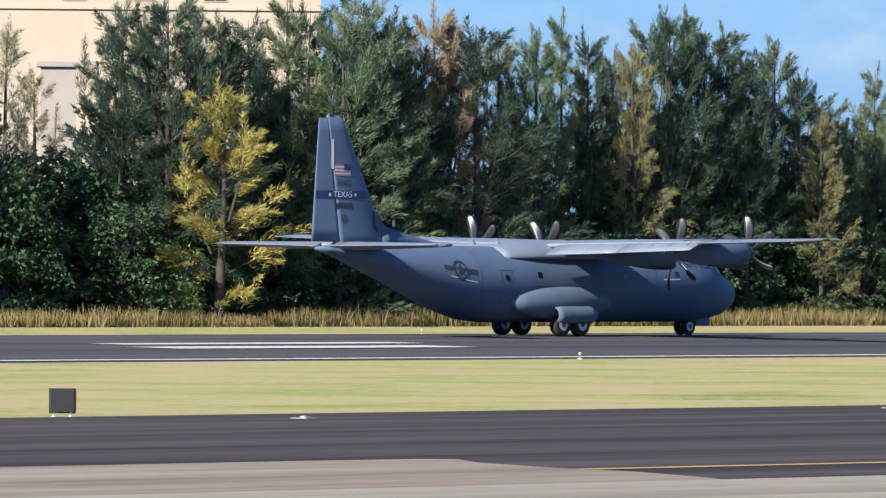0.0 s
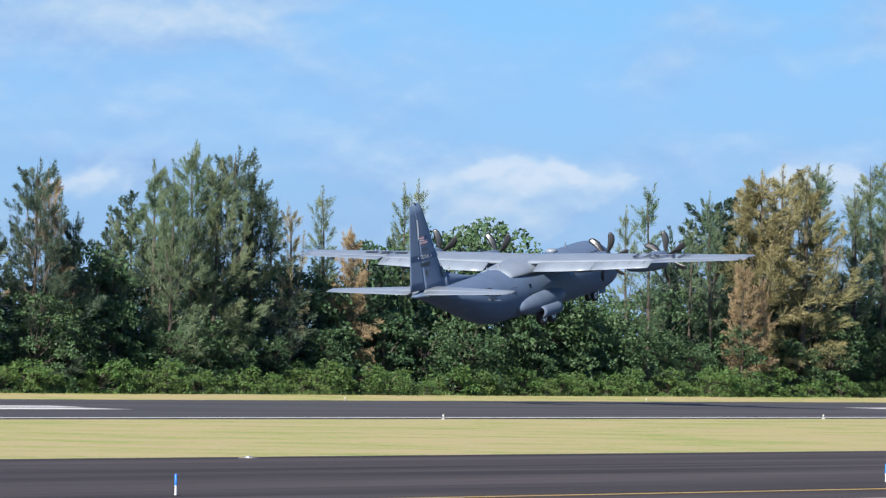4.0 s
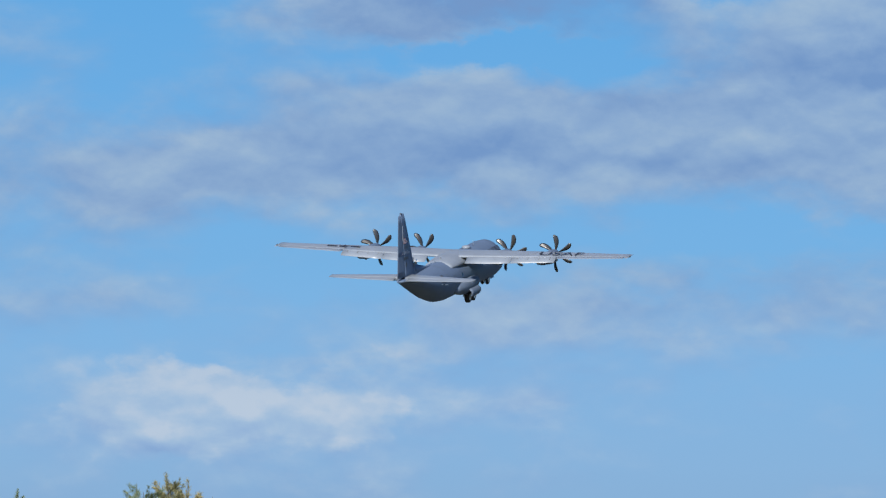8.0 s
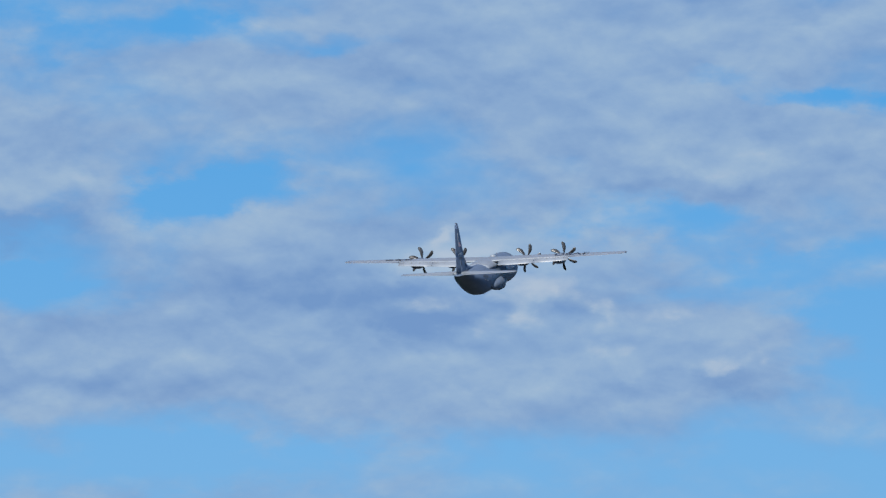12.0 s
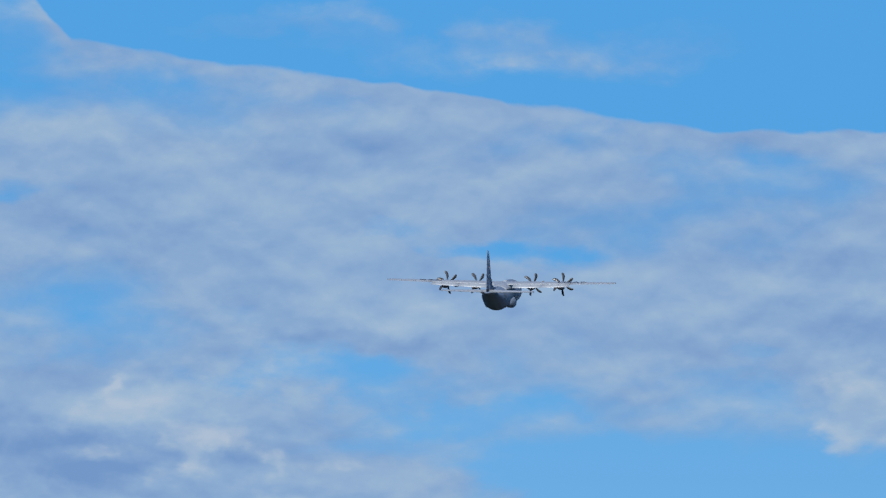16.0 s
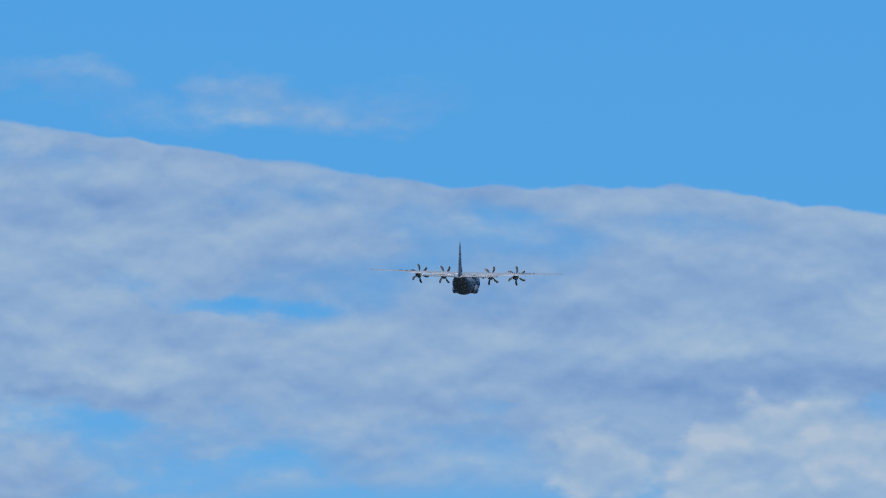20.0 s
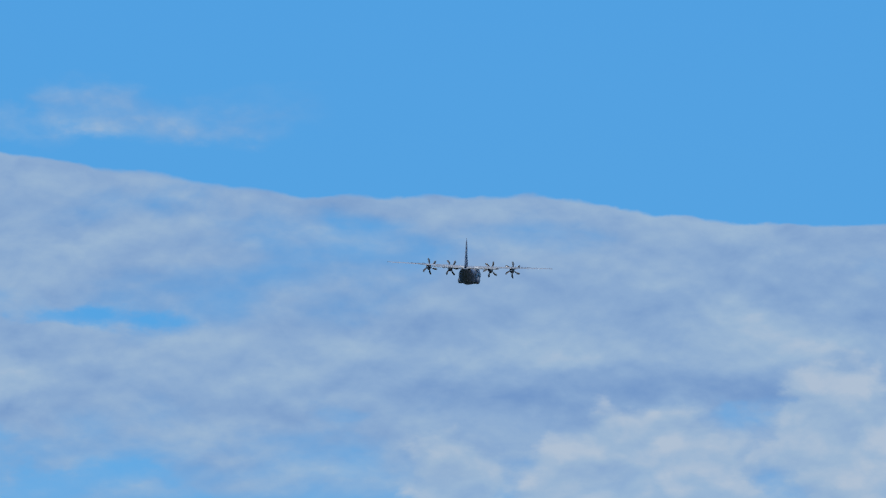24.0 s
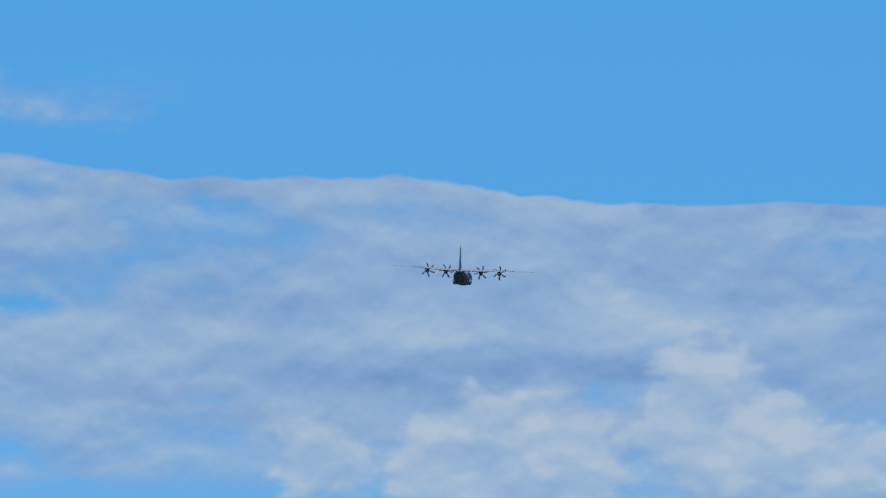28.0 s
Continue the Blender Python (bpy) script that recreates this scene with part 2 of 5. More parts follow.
def material(name, color, rough=0.6, metal=0.0, vary=0.25, scale=3.0, bump=0.0, coords="Object", stretch=(1, 1, 1), second=None, obj_random=0.0, spec=0.5):
    """A painted or natural surface with grain at two scales; second: a colour that patches drift towards."""
    m = bpy.data.materials.new(name)
    m.use_nodes = True
    nt = m.node_tree
    b = nt.nodes["Principled BSDF"]
    tc = nt.nodes.new("ShaderNodeTexCoord")
    mp = nt.nodes.new("ShaderNodeMapping")
    mp.inputs["Scale"].default_value = stretch
    nt.links.new(tc.outputs[coords], mp.inputs[0])
    big = noise_node(nt, mp.outputs[0], scale, 4.0, 0.6)
    small = noise_node(nt, mp.outputs[0], scale * 9.0, 5.0, 0.65)
    c = second if second else tuple(v * (1 - vary) for v in color)
    f1 = nt.nodes.new("ShaderNodeMapRange")
    nt.links.new(big, f1.inputs[0])
    f1.inputs[1].default_value, f1.inputs[2].default_value = 0.36, 0.64
    col = mix_node(nt, f1.outputs[0], color, c)
    k = math_node(nt, "MULTIPLY_ADD", math_node(nt, "SUBTRACT", small, 0.5), vary * 1.6, 1.0)
    if obj_random:
        oi = nt.nodes.new("ShaderNodeObjectInfo")
        k = math_node(nt, "MULTIPLY", k, math_node(nt, "MULTIPLY_ADD", oi.outputs["Random"], obj_random, 1.0 - obj_random / 2))
    col = mix_node(nt, 1.0, col, combine_node(nt, k, k, k), "MULTIPLY")
    nt.links.new(col, b.inputs["Base Color"])
    b.inputs["Metallic"].default_value = metal
    b.inputs["Specular IOR Level"].default_value = spec
    nt.links.new(math_node(nt, "MULTIPLY_ADD", math_node(nt, "SUBTRACT", small, 0.5), 0.25, rough, clamp=True), b.inputs["Roughness"])
    if bump:
        bp = nt.nodes.new("ShaderNodeBump")
        bp.inputs["Strength"].default_value = 0.6
        bp.inputs["Distance"].default_value = bump
        nt.links.new(small, bp.inputs["Height"])
        nt.links.new(bp.outputs[0], b.inputs["Normal"])
    return m


def foliage(name, color, second, through_light=0.34, rand=0.6):
    """Leaves: thin, partly translucent, each clump and each plant a little different."""
    m = bpy.data.materials.new(name)
    m.use_nodes = True
    nt = m.node_tree
    nt.nodes.clear()
    out = nt.nodes.new("ShaderNodeOutputMaterial")
    geo = nt.nodes.new("ShaderNodeNewGeometry")
    oi = nt.nodes.new("ShaderNodeObjectInfo")
    tc = nt.nodes.new("ShaderNodeTexCoord")
    patch = noise_node(nt, tc.outputs["Object"], 0.45, 3.0)
    f = math_node(nt, "ADD", math_node(nt, "MULTIPLY", oi.outputs["Random"], 0.45),
                  math_node(nt, "MULTIPLY_ADD", math_node(nt, "SUBTRACT", patch, 0.5), 1.8, 0.15), clamp=True)
    col = mix_node(nt, f, color, second)
    k = math_node(nt, "MULTIPLY_ADD", geo.outputs["Random Per Island"], rand, 1.0 - rand / 2)
    col = mix_node(nt, 1.0, col, combine_node(nt, k, k, k), "MULTIPLY")
    d = nt.nodes.new("ShaderNodeBsdfPrincipled")
    d.inputs["Roughness"].default_value = 0.6
    d.inputs["Specular IOR Level"].default_value = 0.3
    tr = nt.nodes.new("ShaderNodeBsdfTranslucent")
    mx = nt.nodes.new("ShaderNodeMixShader")
    mx.inputs[0].default_value = through_light
    nt.links.new(col, d.inputs["Base Color"])
    nt.links.new(col, tr.inputs[0])
    nt.links.new(d.outputs[0], mx.inputs[1])
    nt.links.new(tr.outputs[0], mx.inputs[2])
    nt.links.new(mx.outputs[0], out.inputs[0])
    return m


def flat_ground(name, stops, scale, stretch, rough, spec, bump, streak_stops=None, dark_beyond=0.0, mottle=0.35):
    """Ground seen at a low angle: patches, fine grain, and long streaks."""
    m = bpy.data.materials.new(name)
    m.use_nodes = True
    nt = m.node_tree
    b = nt.nodes["Principled BSDF"]
    tc = nt.nodes.new("ShaderNodeTexCoord")
    mp = nt.nodes.new("ShaderNodeMapping")
    mp.inputs["Scale"].default_value = stretch
    nt.links.new(tc.outputs["Object"], mp.inputs[0])
    big = noise_node(nt, mp.outputs[0], scale, 5.0, 0.6)
    grain = noise_node(nt, tc.outputs["Object"], 1.6, 6.0, 0.72)
    f = math_node(nt, "MULTIPLY_ADD", math_node(nt, "SUBTRACT", grain, 0.5), mottle, big)
    col = ramp_node(nt, f, stops)
    if streak_stops:
        m2 = nt.nodes.new("ShaderNodeMapping")
        m2.inputs["Scale"].default_value = (0.006, 0.22, 0.0)
        nt.links.new(tc.outputs["Object"], m2.inputs[0])
        st = noise_node(nt, m2.outputs[0], 1.0, 4.0, 0.7)
        col = mix_node(nt, 1.0, col, ramp_node(nt, st, streak_stops), "MULTIPLY")
    if dark_beyond:  # ground out of view, past belt and x 830, darkened to bounce less light
        sp = nt.nodes.new("ShaderNodeSeparateXYZ")
        nt.links.new(tc.outputs["Object"], sp.inputs[0])
        far = math_node(nt, "MAXIMUM", math_node(nt, "GREATER_THAN", math_node(nt, "ABSOLUTE", math_node(nt, "SUBTRACT", sp.outputs[1], dark_beyond - 150.0)), 150.0),
                        math_node(nt, "GREATER_THAN", sp.outputs[0], 830.0))
        col = mix_node(nt, far, col, (0.020, 0.034, 0.022))
    nt.links.new(col, b.inputs["Base Color"])
    b.inputs["Roughness"].default_value = rough
    b.inputs["Specular IOR Level"].default_value = spec
    bp = nt.nodes.new("ShaderNodeBump")
    bp.inputs["Distance"].default_value = bump
    nt.links.new(grain, bp.inputs["Height"])
    nt.links.new(bp.outputs[0], b.inputs["Normal"])
    return m


M = {}
M["grass"] = flat_ground("mown_grass", [(0.26, (0.37, 0.290, 0.168)), (0.42, (0.40, 0.332, 0.178)), (0.52, (0.35, 0.315, 0.142)), (0.61, (0.27, 0.300, 0.100)), (0.76, (0.19, 0.265, 0.07))],
                         1.0, (0.09, 0.10, 1.0), 0.9, 0.1, 0.05, [(0.3, (0.96, 0.98, 0.95)), (0.7, (1.04, 1.02, 1.0))], 350.7, 1.0)
M["asphalt"] = flat_ground("runway_asphalt", [(0.3, (0.054, 0.052, 0.056)), (0.7, (0.086, 0.084, 0.088))],
                           1.0, (0.01, 0.2, 1.0), 0.95, 0.08, 0.01, [(0.35, (0.72, 0.72, 0.74)), (0.65, (1.2, 1.2, 1.2))])
M["taxi"] = flat_ground("taxiway_asphalt", [(0.3, (0.038, 0.033, 0.034)), (0.7, (0.070, 0.061, 0.061))],
                        1.0, (0.015, 0.25, 1.0), 0.95, 0.08, 0.01, [(0.40, (0.72, 0.72, 0.73)), (0.60, (1.4, 1.36, 1.34))])
M["concrete"] = flat_ground("apron_concrete", [(0.3, (0.20, 0.17, 0.132)), (0.55, (0.285, 0.25, 0.20)), (0.75, (0.34, 0.305, 0.255))],
                            1.0, (0.05, 0.22, 1.0), 0.85, 0.3, 0.01, [(0.3, (0.72, 0.70, 0.68)), (0.6, (1.08, 1.08, 1.08))])
M["concrete_tan"] = flat_ground("tan_concrete", [(0.3, (0.19, 0.145, 0.10)), (0.55, (0.27, 0.225, 0.17)), (0.75, (0.33, 0.285, 0.225))],
                                1.0, (0.05, 0.3, 1.0), 0.85, 0.3, 0.01, [(0.35, (0.7, 0.68, 0.66)), (0.6, (1.08, 1.08, 1.08))])
M["white_line"] = material("white_runway_paint", (0.60, 0.59, 0.55), 0.7, vary=0.22, scale=0.8)
M["yellow_line"] = material("yellow_taxiway_paint", (0.46, 0.30, 0.07), 0.7, vary=0.25, scale=0.8)
M["pad"] = material("weathered_pad_concrete", (0.27, 0.25, 0.22), 0.8, vary=0.2, scale=2.0)
M["soil"] = material("bare_soil", (0.10, 0.085, 0.04), 0.95, vary=0.3, scale=1.5)
M["joint"] = material("joint_sealant", (0.05, 0.05, 0.05), 0.9)
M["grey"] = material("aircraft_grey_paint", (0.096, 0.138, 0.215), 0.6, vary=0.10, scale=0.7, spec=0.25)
# a little lighter than the hull grey, for gear fairings and doors
M["grey_light"] = material("lighter_grey_paint", (0.110, 0.146, 0.210), 0.6, vary=0.12, scale=0.9, spec=0.25)
# lighter copy of the hull grey, with sun on the tops put into the colour
M["grey_sunlit"] = material("sunlit_wing_grey", (0.19, 0.222, 0.268), 0.40, vary=0.10, scale=0.8, spec=0.5)
M["seam"] = material("panel_gap_grey", (0.12, 0.125, 0.135), 0.6, vary=0.2)
M["grey_dark"] = material("dark_grey_paint", (0.055, 0.06, 0.068), 0.45, vary=0.2, scale=1.2)
M["navy"] = material("navy_band_paint", (0.016, 0.035, 0.095), 0.45, vary=0.15)
M["marking"] = material("dark_marking_paint", (0.035, 0.038, 0.045), 0.5, vary=0.2)
M["pale"] = material("pale_marking_paint", (0.62, 0.64, 0.66), 0.5, vary=0.12)
M["red"] = material("flag_red_paint", (0.46, 0.16, 0.16), 0.5, vary=0.15)
M["black"] = material("black_rubber", (0.018, 0.018, 0.019), 0.75, vary=0.3, scale=4.0)
M["glass_dark"] = material("dark_cockpit_glazing", (0.01, 0.012, 0.015), 0.08, vary=0.05, spec=0.8)
M["metal"] = material("bare_metal", (0.45, 0.45, 0.46), 0.35, 0.8, vary=0.2, scale=4.0)
M["blade"] = material("propeller_blade_paint", (0.030, 0.031, 0.034), 0.34, vary=0.12, scale=2.0, spec=0.8)
M["lamp_white"] = material("white_lamp_housing", (0.60, 0.58, 0.53), 0.4, vary=0.1)
M["blue"] = material("blue_marker_plastic", (0.02, 0.16, 0.62), 0.4, vary=0.12)
M["sign_black"] = material("black_sign_metal", (0.008, 0.010, 0.011), 0.6, vary=0.3)
M["trunk"] = material("rough_bark", (0.075, 0.062, 0.048), 0.9, vary=0.4, scale=2.0, bump=0.02)
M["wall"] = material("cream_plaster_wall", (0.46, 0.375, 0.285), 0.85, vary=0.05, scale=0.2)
M["wall_grey"] = material("grey_plaster_wall", (0.36, 0.31, 0.27), 0.85, vary=0.1, scale=0.2)
M["pane"] = material("dark_window_glass", (0.03, 0.04, 0.05), 0.1, vary=0.1, spec=0.7)
M["pine"] = foliage("casuarina_green", (0.112, 0.178, 0.102), (0.21, 0.235, 0.13))
# dark green, lowered further to stand for shade inside the belt
M["pine_dark_shade"] = foliage("casuarina_dark_green_shade", (0.044, 0.082, 0.058), (0.086, 0.118, 0.074))
M["pine_brown"] = foliage("casuarina_dry_brown", (0.37, 0.265, 0.165), (0.31, 0.25, 0.14))
M["pine_yellow"] = foliage("casuarina_yellow", (0.52, 0.44, 0.12), (0.4, 0.36, 0.12))
M["pine_olive"] = foliage("casuarina_olive", (0.225, 0.228, 0.11), (0.345, 0.29, 0.15))
M["pine_straw"] = foliage("casuarina_grey_straw", (0.32, 0.285, 0.18), (0.22, 0.225, 0.13))
M["leaf"] = foliage("broadleaf_green", (0.036, 0.08, 0.036), (0.07, 0.116, 0.048), rand=0.75, through_light=0.18)
M["leaf_bright"] = foliage("fresh_bush_green", (0.08, 0.155, 0.045), (0.135, 0.19, 0.06), rand=0.5)
M["reed"] = foliage("dry_tall_grass", (0.3, 0.225, 0.1), (0.19, 0.18, 0.065), through_light=0.35)
M["fringe"] = foliage("rough_grass_edge", (0.37, 0.3, 0.12), (0.27, 0.25, 0.075), through_light=0.4, rand=0.3)


def part(name, bm, mat, parent=None, label="", smooth=False):
    """One mesh object, from a bmesh or from (verts, faces), under a thing or a part."""
    me = bpy.data.meshes.new(name)
    if isinstance(bm, tuple):
        me.from_pydata([tuple(v) for v in bm[0]], [], [tuple(f) for f in bm[1]])
    else:
        bm.normal_update()
        bm.to_mesh(me)
        bm.free()
    if smooth:
        me.shade_smooth()
    me.materials.append(mat)
    ob = new(name, me)
    if parent:
        ob.parent = parent
    if label:
        ob["label"] = label
    return ob


def box_vf(x0, x1, y0, y1, z0, z1):
    v = [(x, y, z) for x in (x0, x1) for y in (y0, y1) for z in (z0, z1)]
    return v, [(0, 1, 3, 2), (4, 6, 7, 5), (0, 4, 5, 1), (2, 3, 7, 6), (0, 2, 6, 4), (1, 5, 7, 3)]


def join_vf(*pieces):
    vs, fs = [], []
    for v, f in pieces:
        k = len(vs)
        vs += [tuple(p) for p in v]
        fs += [tuple(i + k for i in q) for q in f]
    return vs, fs


def bevelled_box(x0, x1, y0, y1, z0, z1, r=0.02):
    bm = bmesh.new()
    bmesh.ops.create_cube(bm, size=1.0)
    for v in bm.verts:
        v.co = Vector(((x0 + x1) / 2 + v.co.x * (x1 - x0), (y0 + y1) / 2 + v.co.y * (y1 - y0), (z0 + z1) / 2 + v.co.z * (z1 - z0)))
    bmesh.ops.bevel(bm, geom=bm.edges[:], offset=r, segments=2, affect="EDGES", profile=0.5)
    return bm


def rings_vf(rings, close_start=True, close_end=True):
    """A skin over a row of rings with the same number of points."""
    n = len(rings[0])
    v = [p for r in rings for p in r]
    f = [(i * n + j, i * n + (j + 1) % n, (i + 1) * n + (j + 1) % n, (i + 1) * n + j) for i in range(len(rings) - 1) for j in range(n)]
    if close_start:
        f.append(tuple(range(n - 1, -1, -1)))
    if close_end:
        f.append(tuple((len(rings) - 1) * n + j for j in range(n)))
    return v, f


def tube_vf(points, radii, n=8):
    rings = []
    for i, (p, r) in enumerate(zip(points, radii)):
        a, b = points[max(0, i - 1)], points[min(len(points) - 1, i + 1)]
        d = (Vector(b) - Vector(a)).normalized()
        s = d.orthogonal().normalized()
        t = d.cross(s)
        rings.append([Vector(p) + (s * math.cos(2 * math.pi * k / n) + t * math.sin(2 * math.pi * k / n)) * r for k in range(n)])
    return rings_vf(rings)


def lathe_vf(profile, n=20, axis="x"):
    """profile: (along, radius) pairs, turned about an axis."""
    rings = []
    for a, r in profile:
        ring = []
        for k in range(n):
            c, s = math.cos(2 * math.pi * k / n) * r, math.sin(2 * math.pi * k / n) * r
            ring.append(Vector((a, c, s)) if axis == "x" else Vector((s, a, c)) if axis == "y" else Vector((c, s, a)))
        rings.append(ring)
    return rings_vf(rings)

# ---- airfield: the ground, runway, taxiway and apron, all along x ----
RUNWAY_Y, HALF, CROWN = 284.07, 41.66, 0.46
TAXI_FAR, YELLOW_Y, TAXI_NEAR = 157.54, 111.62, 104.6
TREES_Y = RUNWAY_Y + HALF + 17.0


def strip(name, x0, x1, ys, zs, mat, steps=1, label="", category=""):
    """A paved band along x with the given cross profile and a thin edge."""
    v, f = [], []
    n = len(ys)
    for i in range(steps + 1):
        x = x0 + (x1 - x0) * i / steps
        v += [(x, y, z) for y, z in zip(ys, zs)]
    for i in range(steps):
        for j in range(n - 1):
            a = i * n + j
            f.append((a, a + n, a + n + 1, a + 1))
    ob = part(name, (v, f), mat)
    return tagged(ob, label, category, kind="structure")


def ground_z(y):
    """Height of the runway's crowned surface."""
    return CROWN * max(0.0, 1 - abs(y - RUNWAY_Y) / HALF)


def make_ground():
    strip("ground", -2500, 4500, [-2500, TREES_Y, 4600], [-0.06, -0.06, -0.06], M["grass"], 1,
          "mown dry yellow-green airfield grass reaching the horizon", "grass")
    ys = [RUNWAY_Y - HALF + i * HALF / 6 for i in range(13)]
    runway = strip("runway", -800, 3200, [ys[0] - 0.1] + ys + [ys[-1] + 0.1], [-0.08] + [ground_z(y) for y in ys] + [-0.08], M["asphalt"], 1,
                   "dark crowned asphalt runway with tyre streaks", "runway")
    strip("taxiway", -800, 3200, [TAXI_NEAR, TAXI_FAR - 0.1, TAXI_FAR], [0.0, 0.0, -0.08], M["taxi"], 1,
          "dark streaked asphalt taxiway beside the grass", "taxiway")
    far = RUNWAY_Y + HALF
    strip("verge", -800, 3200, [far + 0.6, far + 3.0, TREES_Y - 2.0, TREES_Y + 3.0, TREES_Y + 4.0], [-0.07, 0.02, 0.30, 0.30, -0.08], M["grass"], 1,
          "dry tan grass verge rising gently to the trees", "grass")
    apron = strip("apron", -800, 3200, [-60, TAXI_NEAR - 0.02], [-0.02, -0.02], M["joint"], 1,
                  "pale stained concrete apron of square slabs", "apron")
    slab = None
    for i in range(20):
        for j in range(4):
            x, y = 78.0 + 7.5 * i, TAXI_NEAR - 0.03 - 7.5 * (j + 1)
            if slab is None:
                slab = part("slab", box_vf(0.012, 7.488, 0.012, 7.488, -0.02, 0.02), M["concrete"], apron)
                ob = slab
            else:
                ob = new("slab", slab.data)
                ob.parent = apron
            ob.location = (x, y, 0.0)
    rest = join_vf(box_vf(-800, 77.9, -60, TAXI_NEAR - 0.03, -0.02, 0.015), box_vf(228.1, 3200, -60, TAXI_NEAR - 0.03, -0.02, 0.015),
                   box_vf(77.95, 228.05, -60, TAXI_NEAR - 30.1, -0.02, 0.015))
    part("outer_paving", rest, M["concrete"], apron)
    # a concrete stub that reaches into the taxiway with a curved corner
    v = [(-300, TAXI_NEAR - 0.02, 0.014), (123.6, TAXI_NEAR - 0.02, 0.014), (124.4, 105.5, 0.014), (126.6, 109.5, 0.014), (127.6, 113.0, 0.014), (129.2, 116.5, 0.014),
         (131.0, 118.8, 0.014), (130.4, 119.6, 0.014), (127.0, 119.8, 0.014), (118.0, 119.9, 0.014), (-300, 120.5, 0.014)]
    tagged(part("taxiway_stub", (v, [tuple(range(len(v)))]), M["concrete_tan"]), "tan stained concrete stub at the taxiway edge", "paving", kind="structure")
    # painted lines, a little above the surface
    strip("runway_edge_line", -800, 3200, [RUNWAY_Y - HALF + 0.35, RUNWAY_Y - HALF + 1.60], [0.028, 0.044], M["white_line"], 1,
          "white painted runway edge line", "line")
    strip("runway_edge_line", -800, 3200, [RUNWAY_Y + HALF - 1.15, RUNWAY_Y + HALF - 0.15], [0.045, 0.028], M["white_line"], 1,
          "white painted runway edge line", "line")
    strip("taxiway_edge_line", 127.2, 3200, [YELLOW_Y - 0.36, YELLOW_Y + 0.36], [0.015, 0.015], M["yellow_line"], 1,
          "yellow painted taxiway edge line", "line")
    for name, mat, w, z, label in (("line_border", "joint", 0.34, 0.024, "black border of the curved taxi line"), ("curved_taxi_line", "yellow_line", 0.13, 0.030, "curved yellow taxi line on the apron")):
        v, f = [], []
        for i in range(26):
            x = 104.0 + 2.2 * i
            y = 86.6 + 0.60 * (x - 118) - 0.0078 * (x - 118) ** 2
            s = 0.60 - 0.0156 * (x - 118)
            k = math.hypot(1, s)
            v += [(x - w * s / k, y + w / k, z), (x + w * s / k, y - w / k, z)]
        f = [(2 * i, 2 * i + 1, 2 * i + 3, 2 * i + 2) for i in range(25)]
        tagged(part(name, (v, f), M[mat]), label, "line", kind="structure")
    return runway


def runway_bar(x0, x1, y0, y1):
    v = [(x0, y0, ground_z(y0) + 0.03), (x1, y0, ground_z(y0) + 0.03), (x1, y1, ground_z(y1) + 0.03), (x0, y1, ground_z(y1) + 0.03)]
    return tagged(part("runway_marking", (v, [(0, 1, 2, 3)]), M["white_line"]), "long white painted bar on the runway", "marking", "white bars on the runway", "structure")


make_ground()
for x0, x1, y0, y1 in ((271.4, 293.5, 268.5, 271.2), (267.4, 289.1, 260.8, 264.5), (426.7, 452.3, 267.9, 270.9), (423.5, 448.3, 261.8, 266.1), (580.7, 601.5, 266.0, 270.6)):
    runway_bar(x0, x1, y0, y1)


def edge_light(x):
    ob = tagged(new("runway_edge_light"), "small white runway edge light on a short stem", "light", "lights along the runway edge")
    y = RUNWAY_Y - HALF - 0.8
    ob.location = (x, y, -0.06)
    part("base", lathe_vf([(0, 0.12), (0.04, 0.12), (0.06, 0.08)], 14, "z"), M["lamp_white"], ob)
    part("stem", lathe_vf([(0.06, 0.03), (0.20, 0.03)], 10, "z"), M["metal"], ob)
    part("lens", lathe_vf([(0.20, 0.045), (0.23, 0.065), (0.31, 0.06), (0.34, 0.02)], 14, "z"), M["lamp_white"], ob, smooth=True)
    return ob


first_light = edge_light(275.0)
for i in range(-2, 14):
    if i:
        copy_thing(first_light, pose(275.0 + 60.0 * i, RUNWAY_Y - HALF - 0.8, -0.06))


for i in range(0, 10):  # the far edge of the runway
    copy_thing(first_light, pose(275.0 + 22.0 + 60.0 * i, RUNWAY_Y + HALF + 1.2, -0.06))


def taxi_marker(x, y):
    ob = tagged(new("taxiway_marker"), "slim upright marker, blue above white, at the taxiway edge", "marker", "markers along the taxiway")
    ob.location = (x, y, 0.0)
    part("base", lathe_vf([(0, 0.13), (0.02, 0.13), (0.035, 0.06)], 14, "z"), M["black"], ob)
    part("post", lathe_vf([(0.03, 0.032), (0.33, 0.032)], 12, "z"), M["pale"], ob, "white lower post")
    part("sleeve", lathe_vf([(0.33, 0.036), (0.36, 0.040), (0.66, 0.040), (0.68, 0.022)], 12, "z"), M["blue"], ob, "blue sleeve", smooth=True)
    return ob


first_marker = None
for x, y in ((150.2, 116.5), (203.0, 117.0), (255.5, 117.3),):
    if first_marker:
        copy_thing(first_marker, pose(x, y, 0.0))
    else:
        first_marker = taxi_marker(x, y)


def light_pad(x, y):
    """A pale concrete pad set in the edge of the taxiway, with a flush fitting."""
    ob = tagged(new("light_pad"), "pale concrete pad with a flush fitting in the asphalt", "pad", "pads along the taxiway")
    ob.location = (x, y, 0.0)
    part("slab", bevelled_box(-0.26, 0.26, -0.32, 0.32, -0.05, 0.03, 0.012), M["pad"], ob)
    part("fitting", lathe_vf([(0.03, 0.16), (0.075, 0.14), (0.095, 0.05)], 14, "z"), M["metal"], ob)
    return ob


